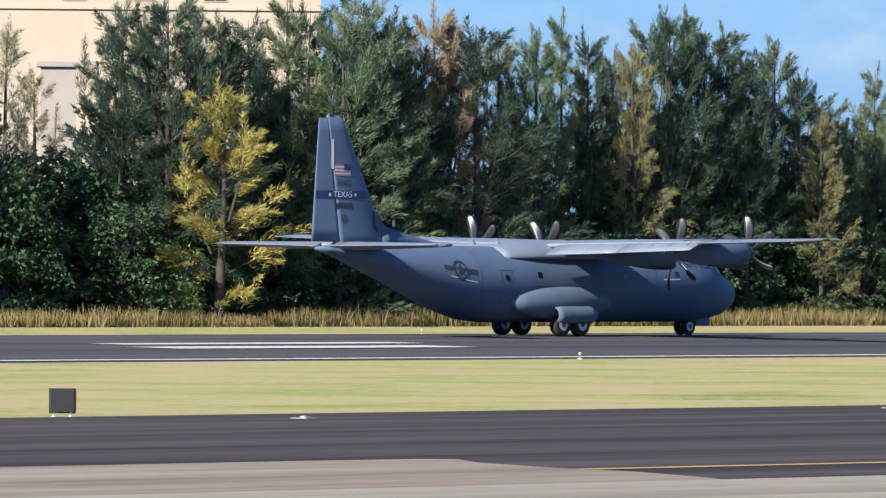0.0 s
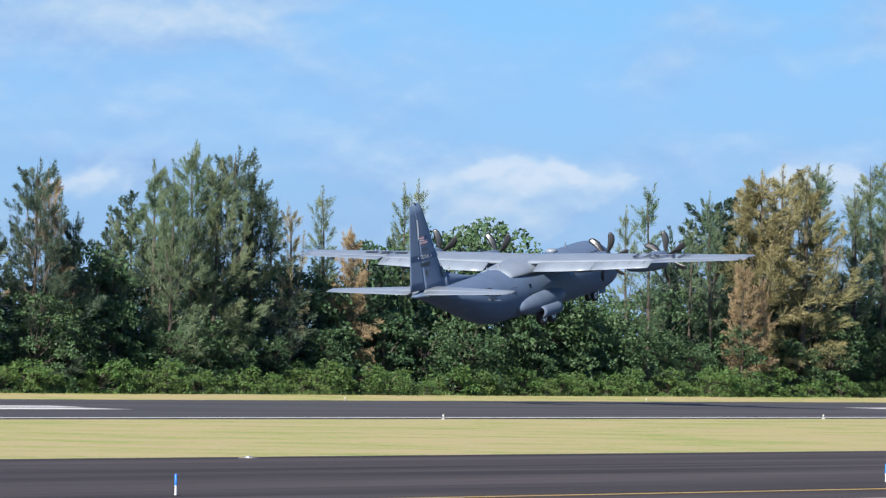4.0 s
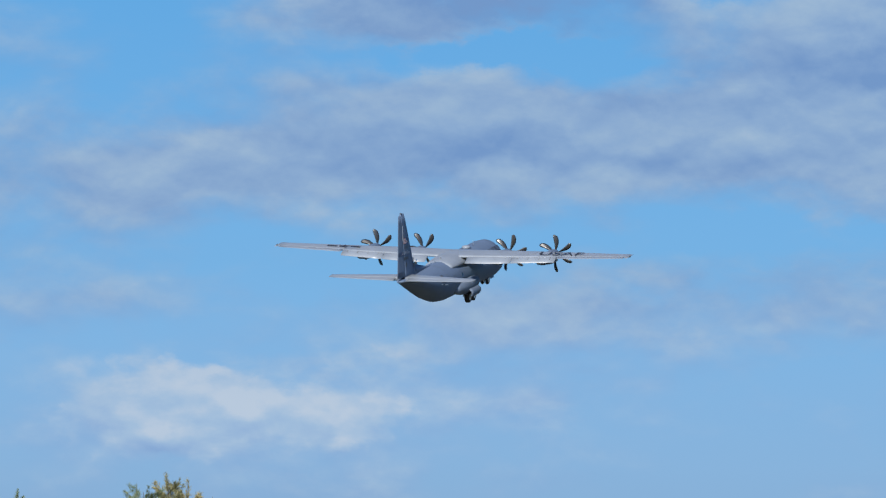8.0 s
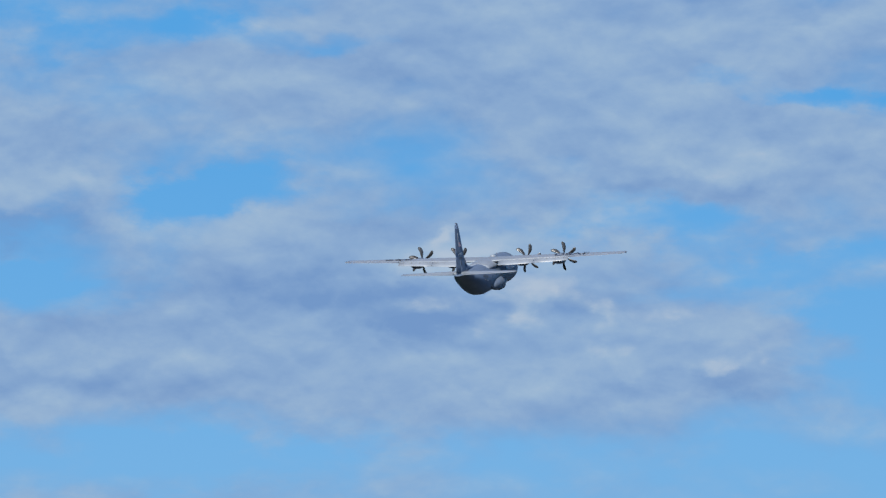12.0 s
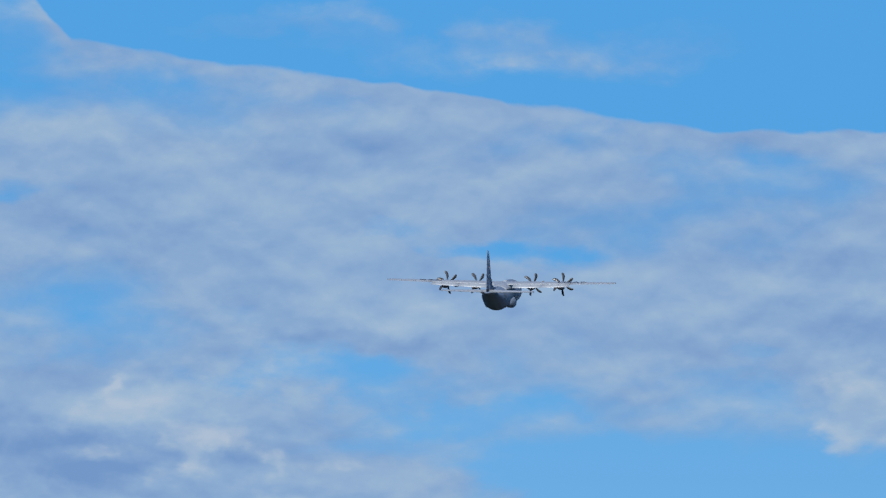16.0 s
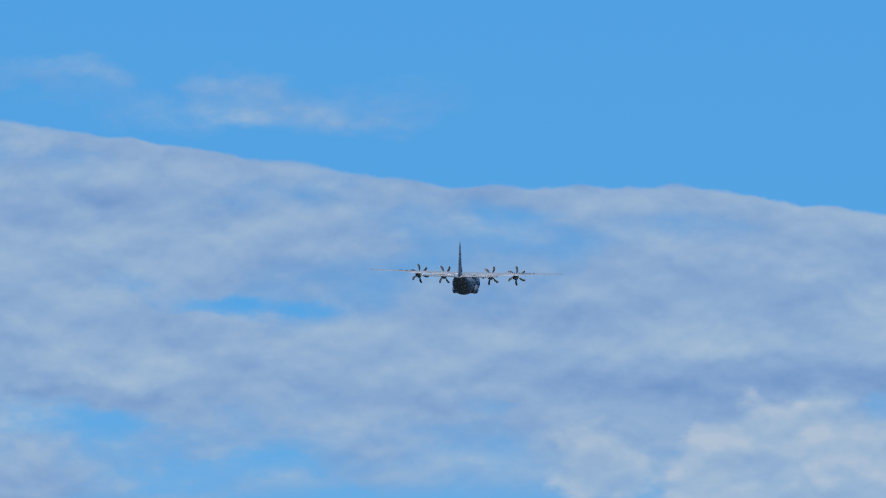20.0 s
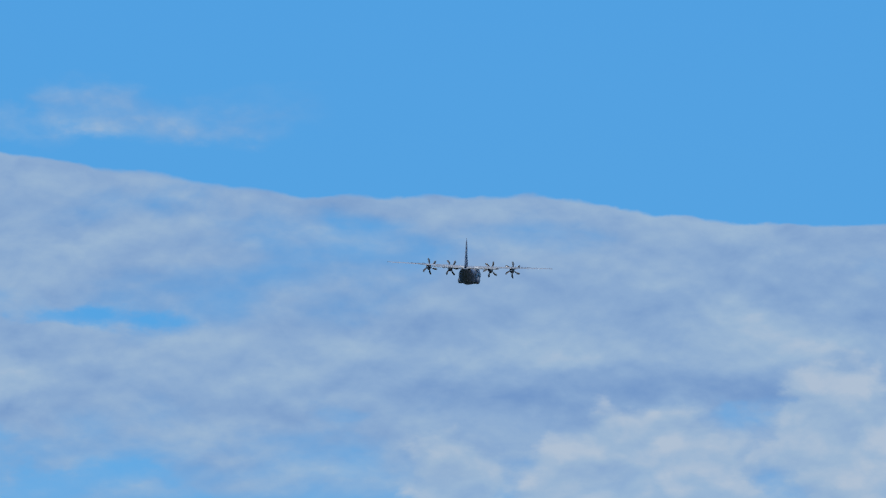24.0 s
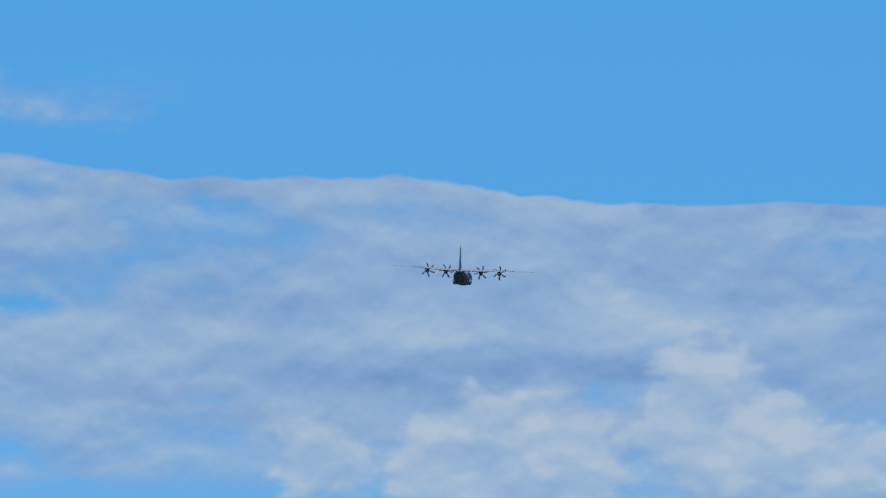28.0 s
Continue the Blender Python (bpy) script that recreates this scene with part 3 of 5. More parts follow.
first_pad = None
for x, y in ((161.2, 152.2), (190.1, 153.7), (217.7, 153.6), (247.8, 155.3), (275.6, 155.4),):
    if first_pad:
        copy_thing(first_pad, pose(x, y, 0.0))
    else:
        first_pad = light_pad(x, y)


def guidance_sign(x, y, turn):
    """The dark back of an airfield sign: a box on two low legs."""
    ob = tagged(new("airfield_sign"), "black boxed airfield sign seen from behind on short legs", "sign")
    ob.matrix_world = pose(x, y, -0.06, 0, 0, turn)
    part("box", bevelled_box(-0.36, 0.36, -0.13, 0.13, 0.14, 0.82, 0.025), M["sign_black"], ob)
    part("rim", join_vf(box_vf(-0.39, 0.39, 0.09, 0.15, 0.80, 0.84), box_vf(-0.39, 0.39, 0.09, 0.15, 0.11, 0.15),
                        box_vf(-0.39, -0.35, 0.09, 0.15, 0.15, 0.8), box_vf(0.35, 0.39, 0.09, 0.15, 0.15, 0.8)), M["sign_black"], ob)
    part("side_plate", bevelled_box(0.365, 0.41, -0.15, 0.15, 0.16, 0.80, 0.01), M["sign_black"], ob)
    for sx in (-0.25, 0.25):
        leg = part("leg", lathe_vf([(0.0, 0.035), (0.17, 0.035)], 10, "z"), M["lamp_white"], ob, "pale leg")
        leg.location = (sx, 0, 0)
        foot = part("flange", lathe_vf([(0.0, 0.09), (0.025, 0.09)], 12, "z"), M["lamp_white"], leg)
    return ob


guidance_sign(158.2, 159.1, -45)


def bare_rut(x0, y0, x1, y1, width, seed):
    """A dark scraped line in the grass with ragged edges."""
    rng = random.Random(seed)
    n = 22
    v, f = [], []
    for i in range(n + 1):
        u = i / n
        w = width * (0.3 + rng.random()) * min(1, 6 * u, 6 * (1 - u)) + 0.01
        x, y = x0 + (x1 - x0) * u, y0 + (y1 - y0) * u + rng.uniform(-0.12, 0.12)
        v += [(x, y - w, -0.045), (x, y + w, -0.045)]
        if i < n:
            f.append((2 * i, 2 * i + 2, 2 * i + 3, 2 * i + 1))
    return tagged(part("bare_rut", (v, f), M["soil"]), "dark scraped soil line in the mown grass", "soil", "scraped lines in the grass", "structure")


for k, (x0, y0, x1, y1, w) in enumerate(((202.6, 176.8, 208.0, 170.2, 0.30), (197.0, 170.2, 202.4, 165.2, 0.34), (199.5, 171.5, 203.0, 168.0, 0.2))):
    bare_rut(x0, y0, x1, y1, w, k)


def tar_mark(x, y, length, turn):
    v = [(-length / 2, -0.10, 0.0), (-length / 4, 0.09, 0.0), (length / 5, 0.12, 0.0), (length / 2, 0.03, 0.0), (length / 4, -0.11, 0.0), (0, -0.07, 0.0)]
    ob = tagged(part("tar_mark", (v, [(0, 5, 4, 3, 2, 1)]), M["joint"]), "dark tar repair mark on the pale concrete", "mark", kind="structure")
    ob.matrix_world = pose(x, y, 0.026, 0, 0, turn)


tar_mark(147.0, 108.5, 11.0, 37.0)
tar_mark(139.6, 102.6, 4.0, 40.0)

# ---- the belt of trees along the far side of the runway ----
GOLD = 2.399963


def unit(a):
    return a / (np.linalg.norm(a, axis=-1, keepdims=True) + 1e-9)


def needles_vf(base, way, length, width, rng):
    """Fine drooping twigs: one slim triangle each."""
    n = len(base)
    side = unit(np.cross(way, rng.normal(size=(n, 3)))) * width[:, None]
    tip = base + way * length[:, None] + np.array([0, 0, -1.0]) * (length * 0.15)[:, None]
    v = np.stack([base - side, base + side, tip], 1).reshape(-1, 3)
    return v.tolist(), np.arange(3 * n).reshape(n, 3).tolist()


def pine_crown(rng, H, R, boughs, plumes, needles, low, lean, spires, droop, bold):
    """Separate boughs, each a fan of long feathery plumes, under several pointed leading shoots. Returns the crown and the limbs."""
    bases, ways, lens, wids, wood = [], [], [], [], []
    up = np.array([0, 0, 1.0])

    def plume(foot, way, size, count, slim, sag):
        v = rng.random(count) ** 0.85
        spread = rng.normal(size=(count, 3)) * (slim * size * (1.05 - v) ** 0.8)[:, None]
        bases.append(foot + way * (size * v)[:, None] - up * (sag * size * v ** 2)[:, None] + spread)
        ways.append(unit(way + unit(spread) * 0.45 + rng.normal(size=(count, 3)) * 0.22 - up * (sag * 1.2 * v)[:, None]))
        lens.append(rng.uniform(0.32, 0.70, count) * (1.1 - 0.4 * v))
        wids.append(rng.uniform(0.016, 0.030, count) * bold)

    for i in range(boughs):
        u = low + (0.90 - low) * ((i + rng.random()) / boughs) ** 0.92
        foot = np.array([lean * u * H * 0.1, 0, H * u])
        reach = R * (0.07 + 1.05 * (1 - u) ** 0.92) * rng.uniform(0.55, 1.2) * (0.8 if u < low + 0.12 else 1)
        a = i * GOLD + rng.normal() * 0.35
        out = np.array([math.cos(a), math.sin(a), 0.0])
        side = np.array([-out[1], out[0], 0.0])
        rise = rng.uniform(0.25, 0.65) + 0.75 * u
        for _ in range(max(4, int(plumes * (0.45 + 0.75 * reach / R)))):
            t = rng.uniform(0.22, 1.0)
            p = foot + out * reach * t + up * reach * rise * t ** 1.2 + side * rng.normal() * 0.17 * reach + up * rng.normal() * 0.10 * reach
            way = unit(out * rng.uniform(0.35, 0.95) + up * (rng.uniform(0.15, 0.8) + 0.75 * u) + side * rng.normal() * 0.40)
            plume(p, way, rng.uniform(1.0, 2.1) * (0.62 + 0.38 * reach / R), int(needles * rng.uniform(0.7, 1.3)), 0.115, droop * rng.uniform(0.3, 1.2) * (1.1 - u))
        tip = foot + out * reach * 0.95 + up * reach * rise * 0.94
        wood.append(tube_vf([tuple(foot), tuple(foot + out * reach * 0.5 + up * reach * rise * 0.42), tuple(tip)], [0.06 * (1.2 - u), 0.035 * (1.2 - u), 0.012], 3))
    for k in range(spires):  # pointed leading shoots, the tallest in the middle
        a, far = k * GOLD + rng.normal() * 0.3, R * 0.62 * math.sqrt(k / max(1, spires))
        top = H * (1.0 - 0.48 * (far / R) ** 1.1 * rng.uniform(0.5, 1.4))
        size = H * rng.uniform(0.14, 0.22)
        p = np.array([lean * H * 0.09 + math.cos(a) * far, math.sin(a) * far, top - size])
        way = unit(up + np.array([math.cos(a), math.sin(a), 0]) * rng.uniform(0.0, 0.22) + rng.normal(size=3) * 0.05)
        plume(p, way, size, needles * 3, 0.055, 0.0)
        for _ in range(4):  # side shoots lower on the leader
            b = rng.uniform(0, 6.28)
            plume(p + way * size * rng.uniform(-0.25, 0.45), unit(way + np.array([math.cos(b), math.sin(b), 0]) * 0.55), size * rng.uniform(0.25, 0.42), int(needles * 0.8), 0.10, 0.0)
        wood.append(tube_vf([tuple(p - up * 0.22 * H - np.array([math.cos(a), math.sin(a), 0]) * far * 0.7), tuple(p), tuple(p + way * size * 0.9)], [0.07, 0.035, 0.008], 3))
    return needles_vf(np.concatenate(bases), np.concatenate(ways), np.concatenate(lens), np.concatenate(wids), rng), join_vf(*wood)


def casuarina(seed, H=20.0, R=4.3, boughs=36, plumes=11, needles=56, low=0.04, lean=0.0, spires=7, droop=0.35, bold=1.15, mat="pine", label="tall feathery green casuarina tree"):
    rng = np.random.default_rng(seed)
    ob = tagged(new("casuarina_tree"), label, "tree", "trees beside the runway")
    pts = [(lean * u * H * 0.1 + 0.10 * math.sin(u * 7 + seed), 0.10 * math.cos(u * 5 + seed), H * u) for u in (0, 0.15, 0.35, 0.6, 0.8, 0.97)]
    pts[0] = (0, 0, -0.2)
    part("trunk", tube_vf(pts, [0.30, 0.24, 0.19, 0.12, 0.07, 0.015], 9), M["trunk"], ob, smooth=True)
    crown, wood = pine_crown(rng, H, R, boughs, plumes, needles, low, lean, spires, droop, bold)
    tagged(part("branching", wood, M["trunk"], ob), kind="stuff")
    part("crown", crown, M[mat], ob)
    return ob


def broadleaf(seed, H=9.0, R=3.6, clumps=38, leaves=96, mat="leaf", label="dense dark green broadleaf tree", name="broadleaf_tree", low=0.06, leaf=0.25):
    rng = np.random.default_rng(seed)
    ob = tagged(new(name), label, "tree" if H > 4 else "bush", "trees beside the runway" if H > 4 else "bushes beside the runway")
    part("trunk", tube_vf([(0, 0, -0.2), (0.1, 0.05, H * 0.3), (-0.1, 0.1, H * 0.62)], [0.05 + H * 0.018, 0.04 + H * 0.012, 0.03], 8), M["trunk"], ob)
    bases, ways, wood = [], [], []
    for i in range(clumps):
        u = (i + 0.5) / clumps
        z = H * (low + (0.93 - low) * u)
        ring = R * (1 - 0.75 * max(0, u - 0.35) ** 1.2) * rng.uniform(0.25, 1.0) ** 0.6
        a = i * GOLD + rng.normal() * 0.4
        c = np.array([math.cos(a) * ring, math.sin(a) * ring, z + rng.normal() * 0.05 * H])
        cr = R * rng.uniform(0.20, 0.36)
        d = unit(rng.normal(size=(leaves, 3)) * np.array([1, 1, 0.8]))
        d[:, 2] = np.where(d[:, 2] < -0.4, -d[:, 2] * 0.5, d[:, 2])
        bases.append(c + d * cr * rng.uniform(0.75, 1.05, leaves)[:, None] * np.array([1, 1, 0.72]))
        ways.append(unit(d + rng.normal(size=(leaves, 3)) * 0.7 + np.array([0, 0, -0.15])))
        wood.append(tube_vf([(0, 0, H * 0.25 + 0.3 * z * u), tuple(c * np.array([0.6, 0.6, 0.9])), tuple(c)], [0.02 + H * 0.006, 0.03, 0.012], 3))
    base, way = np.concatenate(bases), np.concatenate(ways)
    n = len(base)
    tagged(part("branching", join_vf(*wood), M["trunk"], ob), kind="stuff")
    part("crown", needles_vf(base, way, rng.uniform(0.8, 1.4, n) * leaf, rng.uniform(0.35, 0.6, n) * leaf, rng), M[mat], ob)
    return ob


def place(pool, kind, x, y, height, turn, wide=1.0):
    """A copy of one of the pool's trees of that kind, scaled to a height."""
    ob, h0 = pool[kind][int(turn * 7) % len(pool[kind])]
    s = height / h0
    return copy_thing(ob, Matrix.LocRotScale((x, y, -0.06), Euler((0, 0, radians(turn * 57))), (s * wide, s * wide, s)))


def make_trees():
    rng = random.Random(4)
    pool = {
        "green": [(casuarina(11, R=4.6, lean=0.3), 20.0), (casuarina(12, R=5.0, spires=9), 20.0), (casuarina(13, R=4.0, spires=5, droop=0.6), 20.0)],
        "dark": [(casuarina(21, R=5.0, mat="pine_dark_shade", label="tall dark green casuarina tree with dense plumes"), 20.0),
                 (casuarina(22, R=4.4, spires=5, mat="pine_dark_shade", label="tall dark green casuarina tree with dense plumes"), 20.0)],
        "olive": [(casuarina(31, R=4.6, mat="pine_olive", label="tall casuarina tree with olive and straw-coloured plumes"), 20.0),
                  (casuarina(32, R=4.1, spires=5, mat="pine_olive", lean=-0.3, droop=0.6, label="tall casuarina tree with olive and straw-coloured plumes"), 20.0)],
        "brown": [(casuarina(41, R=4.4, mat="pine_brown", low=0.05, label="drying casuarina tree with rusty brown plumes"), 20.0),
                  (casuarina(42, R=4.0, mat="pine_brown", low=0.05, droop=0.6, label="drying casuarina tree with rusty brown plumes"), 20.0)],
        "yellow": [(casuarina(51, H=16.0, R=4.0, boughs=24, spires=4, droop=0.5, mat="pine_yellow", label="casuarina tree turned bright yellow"), 16.0)],
        "thin": [(casuarina(61, R=1.9, boughs=24, plumes=4, needles=40, low=0.25, spires=1, droop=0.1, label="thin sparse casuarina with an open crown"), 20.0),
                 (casuarina(62, R=2.2, boughs=22, plumes=4, needles=40, low=0.3, lean=0.6, spires=2, droop=0.1, label="thin leaning casuarina with an open crown"), 20.0)],
        "thinbrown": [(casuarina(63, R=3.0, boughs=26, plumes=5, needles=42, low=0.15, spires=3, mat="pine_straw", label="thin sparse casuarina with greyish straw foliage"), 20.0)],
        "leaf": [(broadleaf(71), 9.0), (broadleaf(72, R=4.2, clumps=40), 9.0), (broadleaf(73, R=3.2), 9.0)],
        # deep trees: the belt's inner shade is put into their colour
        "back": [(casuarina(91, R=5.4, boughs=34, plumes=9, needles=30, bold=3.2, mat="pine_dark_shade", low=0.04, spires=4, label="casuarina tree deep in the belt, with shade put into its dark green"), 20.0)],
        "bush": [(broadleaf(81, H=3.0, R=2.0, clumps=18, leaves=90, mat="leaf_bright", label="fresh green bush at the foot of the trees", name="bush", low=0.08, leaf=0.18), 3.0),
                 (broadleaf(82, H=3.0, R=2.4, clumps=18, leaves=90, mat="leaf_bright", label="green bush at the foot of the trees", name="bush", low=0.08, leaf=0.18), 3.0)],
    }
    for k in range(9):  # tall trees added out of view before the first stretch, to shade it
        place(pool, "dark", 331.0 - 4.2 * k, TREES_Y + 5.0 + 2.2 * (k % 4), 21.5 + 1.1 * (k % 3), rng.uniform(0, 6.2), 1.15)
    for k in range(11):  # dense dark foliage at the belt's near end
        place(pool, "leaf", 337.0 + 3.0 * k, TREES_Y + 4.0 + rng.uniform(0.0, 3.0), rng.uniform(10.0, 12.5) - 0.3 * k, rng.uniform(0, 6.2), 1.1)
    first = {ob for kind in pool for ob, _ in pool[kind]}
    # the trees that stand out: kind, along x, height, distance back from the front row
    for kind, x, height, back in STAND:
        broad = 1.25 if x < 383 or x > 720 else 1.0  # where the crowns close up
        place(pool, kind, x, TREES_Y + 3.0 + back, height, rng.uniform(0, 6.2), rng.uniform(0.76, 1.04) * broad)
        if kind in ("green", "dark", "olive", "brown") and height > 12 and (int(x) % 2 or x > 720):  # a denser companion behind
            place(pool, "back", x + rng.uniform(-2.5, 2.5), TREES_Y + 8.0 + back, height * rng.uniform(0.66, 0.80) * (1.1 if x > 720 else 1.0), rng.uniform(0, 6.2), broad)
    # filling of lower trees, denser and taller behind
    x = 312.5
    while x < 1130:
        open_ = any(a < x < b for a, b in OPEN)
        place(pool, "leaf", x, TREES_Y + rng.uniform(1.5, 4.5), rng.uniform(5.0, 9.5), rng.uniform(0, 6.2), rng.uniform(0.9, 1.2))
        place(pool, "leaf", x + rng.uniform(1, 3), TREES_Y + rng.uniform(7, 11), rng.uniform(9.0, 12.5), rng.uniform(0, 6.2), rng.uniform(0.9, 1.2))
        if open_:
            place(pool, "leaf", x + rng.uniform(-2, 2), TREES_Y + rng.uniform(11, 14), rng.uniform(8.5, 10.5), rng.uniform(0, 6.2), 1.2)
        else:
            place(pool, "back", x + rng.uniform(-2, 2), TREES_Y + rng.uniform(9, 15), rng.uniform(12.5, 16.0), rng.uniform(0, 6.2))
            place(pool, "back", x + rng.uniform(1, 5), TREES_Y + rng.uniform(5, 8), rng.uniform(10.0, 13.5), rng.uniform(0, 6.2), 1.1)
        x += rng.uniform(6.4, 8.2) * (1 if x < 780 else 2.6)
    x = 312.5
    while x < 1130:
        if x > 435 - 10 or rng.random() < 0.3:
            place(pool, "bush", x, TREES_Y - 0.3 + rng.uniform(-0.8, 1.2), rng.uniform(1.5, 3.4), rng.uniform(0, 6.2), rng.uniform(0.9, 1.3))
        x += rng.uniform(2.8, 4.4) * (1 if x < 800 else 1.8)
    for ob in first:  # the patterns themselves stand among the rest
        ob.location = (312.5 - 30 - 5 * rng.random() * 20, TREES_Y + 8 + rng.uniform(0, 8), -0.06)


def blades(name, x0, x1, y0, y1, count, tall, mat, label, seed, base=-0.08):
    """Uncountable upright grass as one object."""
    rng = np.random.default_rng(seed)
    x = rng.uniform(x0, x1, count)
    y = rng.uniform(y0, y1, count)
    clump = 0.55 + 0.45 * np.sin(x * 0.9 + np.sin(x * 0.31) * 3) * np.sin(x * 0.23 + 1.3)
    h = tall * rng.uniform(0.45, 1.0, count) * (0.55 + 0.45 * clump)
    w = rng.uniform(0.02, 0.05, count) * (0.6 + 0.4 * tall)
    lx, ly = rng.normal(size=count) * 0.22 * h, rng.normal(size=count) * 0.22 * h
    a = rng.uniform(0, 3.14, count)
    z = np.full(count, base)
    p = np.stack([np.stack([x - w * np.cos(a), y - w * np.sin(a), z], 1), np.stack([x + w * np.cos(a), y + w * np.sin(a), z], 1),
                  np.stack([x + lx, y + ly, z + h], 1)], 1).reshape(-1, 3)
    f = np.arange(3 * count).reshape(count, 3)
    return tagged(part(name, (p.tolist(), f.tolist()), M[mat]), label, "grass", kind="stuff")


def palm(x, y, height, seed):
    """A slim palm: a ringed stem and a head of arching fronds."""
    rng = np.random.default_rng(seed)
    ob = tagged(new("palm_tree"), "slim palm with arching green fronds behind the belt", "tree", "palms behind the belt")
    ob.location = (x, y, -0.06)
    part("trunk", tube_vf([(0.25 * math.sin(u * 2), 0.1 * u, height * u) for u in (0, 0.2, 0.4, 0.6, 0.8, 1.0)], [0.24, 0.19, 0.17, 0.16, 0.15, 0.13], 10), M["trunk"], ob, smooth=True)
    top = np.array([0.25 * math.sin(2), 0.1, height])
    for k in range(15):
        a, rise = k * GOLD, rng.uniform(0.1, 1.1)
        out = np.array([math.cos(a), math.sin(a), 0.0])
        s = np.linspace(0.05, 1, 26)
        spine = top + out * (2.6 * s)[:, None] + np.array([0, 0, 1.0]) * (2.4 * rise * s - 2.3 * s ** 2)[:, None]
        side = np.cross(out, [0, 0, 1.0])
        pts, ways = np.concatenate([spine, spine]), np.concatenate([np.tile(side * 0.8 + out * 0.5 + [0, 0, -0.3], (26, 1)), np.tile(-side * 0.8 + out * 0.5 + [0, 0, -0.3], (26, 1))])
        leaf = needles_vf(pts, unit(ways), np.tile(0.75 * np.sin(np.pi * (0.15 + 0.8 * s)), 2) + 0.1, np.full(52, 0.05), rng)
        part("frond", leaf, M["leaf"], ob)
    return ob

# ---- the four-engined transport aircraft: x forward, y to its left, z up from the wheels ----
HULL = ((16.40, 2.10, 2.50, 0.12), (16.15, 1.75, 2.95, 0.50), (15.6, 1.42, 3.25, 0.92), (14.8, 1.12, 3.55, 1.32), (14.0, 0.95, 3.95, 1.62),
        (13.2, 0.84, 4.70, 1.88), (12.3, 0.78, 5.02, 2.06), (11.0, 0.76, 5.10, 2.16), (5.0, 0.76, 5.02, 2.17), (-5.2, 0.76, 4.97, 2.17),
        (-6.8, 0.90, 4.97, 2.15), (-8.5, 1.38, 4.97, 2.08), (-10.5, 2.12, 4.97, 1.92), (-12.5, 2.90, 4.97, 1.66), (-14.5, 3.60, 4.96, 1.30),
        (-16.2, 4.15, 5.00, 0.88), (-17.4, 4.50, 4.95, 0.52), (-18.2, 4.68, 4.88, 0.20))


def hull_at(x):
    for (x1, b1, t1, w1), (x0, b0, t0, w0) in zip(HULL, HULL[1:]):
        if x0 <= x <= x1:
            u = (x - x0) / (x1 - x0)
            return b0 + (b1 - b0) * u, t0 + (t1 - t0) * u, w0 + (w1 - w0) * u
    return HULL[-1][1:] if x < HULL[-1][0] else HULL[0][1:]


def hull_point(x, angle, off=0.0):
    """angle: degrees, 0 at the right-hand side, 90 on top, 180 on the left."""
    b, t, w = hull_at(x)
    a = radians(angle)
    return Vector((x, -(w + off) * math.cos(a), (b + t) / 2 + ((t - b) / 2 + off) * math.sin(a)))


def hull_patch(x0, x1, a0, a1, off=0.012, nx=4, na=4):
    v = [hull_point(x0 + (x1 - x0) * i / nx, a0 + (a1 - a0) * j / na, off) for i in range(nx + 1) for j in range(na + 1)]
    m = na + 1
    return v, [(i * m + j, (i + 1) * m + j, (i + 1) * m + j + 1, i * m + j + 1) for i in range(nx) for j in range(na)]


def wing_edges(y):
    y = abs(y)
    u = max(0.0, (y - 5.0) / 15.2)
    return 3.0 - 1.05 * u, -1.9 + 1.35 * u, 5.06 + y * 0.02, 0.165 - 0.05 * u


def foil(u, upper):
    """Half thickness of a wing section, share of the chord behind the nose."""
    h = 1.48 * (0.2969 * math.sqrt(u) - 0.126 * u - 0.3516 * u * u + 0.2843 * u ** 3 - 0.1015 * u ** 4) / 0.30
    return h * (0.62 if upper else -0.38)


def wing_point(y, u, upper, off=0.0):
    le, te, z, thick = wing_edges(y)
    c = le - te
    return Vector((le - c * u, y, z + thick * c * 0.5 * foil(u, upper) * 2 + c * (0.35 - u) * 0.035 + (off if upper else -off)))


def wing_vf(y0, y1, u_end, n_y=8):
    us = [0, 0.01, 0.03, 0.08, 0.16, 0.28, 0.42, 0.58, 0.72, 0.86, 1.0]
    us = [u * u_end for u in us]
    rings = []
    for i in range(n_y + 1):
        y = y0 + (y1 - y0) * i / n_y
        rings.append([wing_point(y, u, True) for u in us] + [wing_point(y, u, False) for u in reversed(us[1:])])
    return rings_vf(rings)


def flap_vf(y0, y1, drop):
    """A slotted flap behind the wing, turned down."""
    rings = []
    for i in range(5):
        y = y0 + (y1 - y0) * i / 4
        le, te, z, _ = wing_edges(y)
        c = (le - te) * 0.30
        nose = (wing_point(y, 0.79, False) + wing_point(y, 0.79, True)) / 2 + Vector((0.02, 0, -0.03))
        d = Vector((-math.cos(radians(drop)), 0, -math.sin(radians(drop))))
        up = Vector((d.z, 0, -d.x)) if d.x < 0 else Vector((0, 0, 1))
        ring = []
        for u, h in ((0, 0), (0.05, 0.07), (0.2, 0.10), (0.6, 0.06), (1, 0.012), (1, 0.0), (0.6, -0.02), (0.2, -0.05), (0.05, -0.04)):
            ring.append(nose + d * (c * u) + up * (c * h))
        rings.append(ring)
    return rings_vf(rings)


def fin_edges(z):
    u = (z - 5.0) / 7.0
    return -12.75 - 3.55 * u, -18.65 + 0.55 * u


def fin_half(x, z):
    le, te = fin_edges(z)
    c = le - te
    u = min(1.0, max(0.0, (le - x) / c))
    return 0.06 * c * (2.6 * math.sqrt(u) * (1 - u)) + 0.02


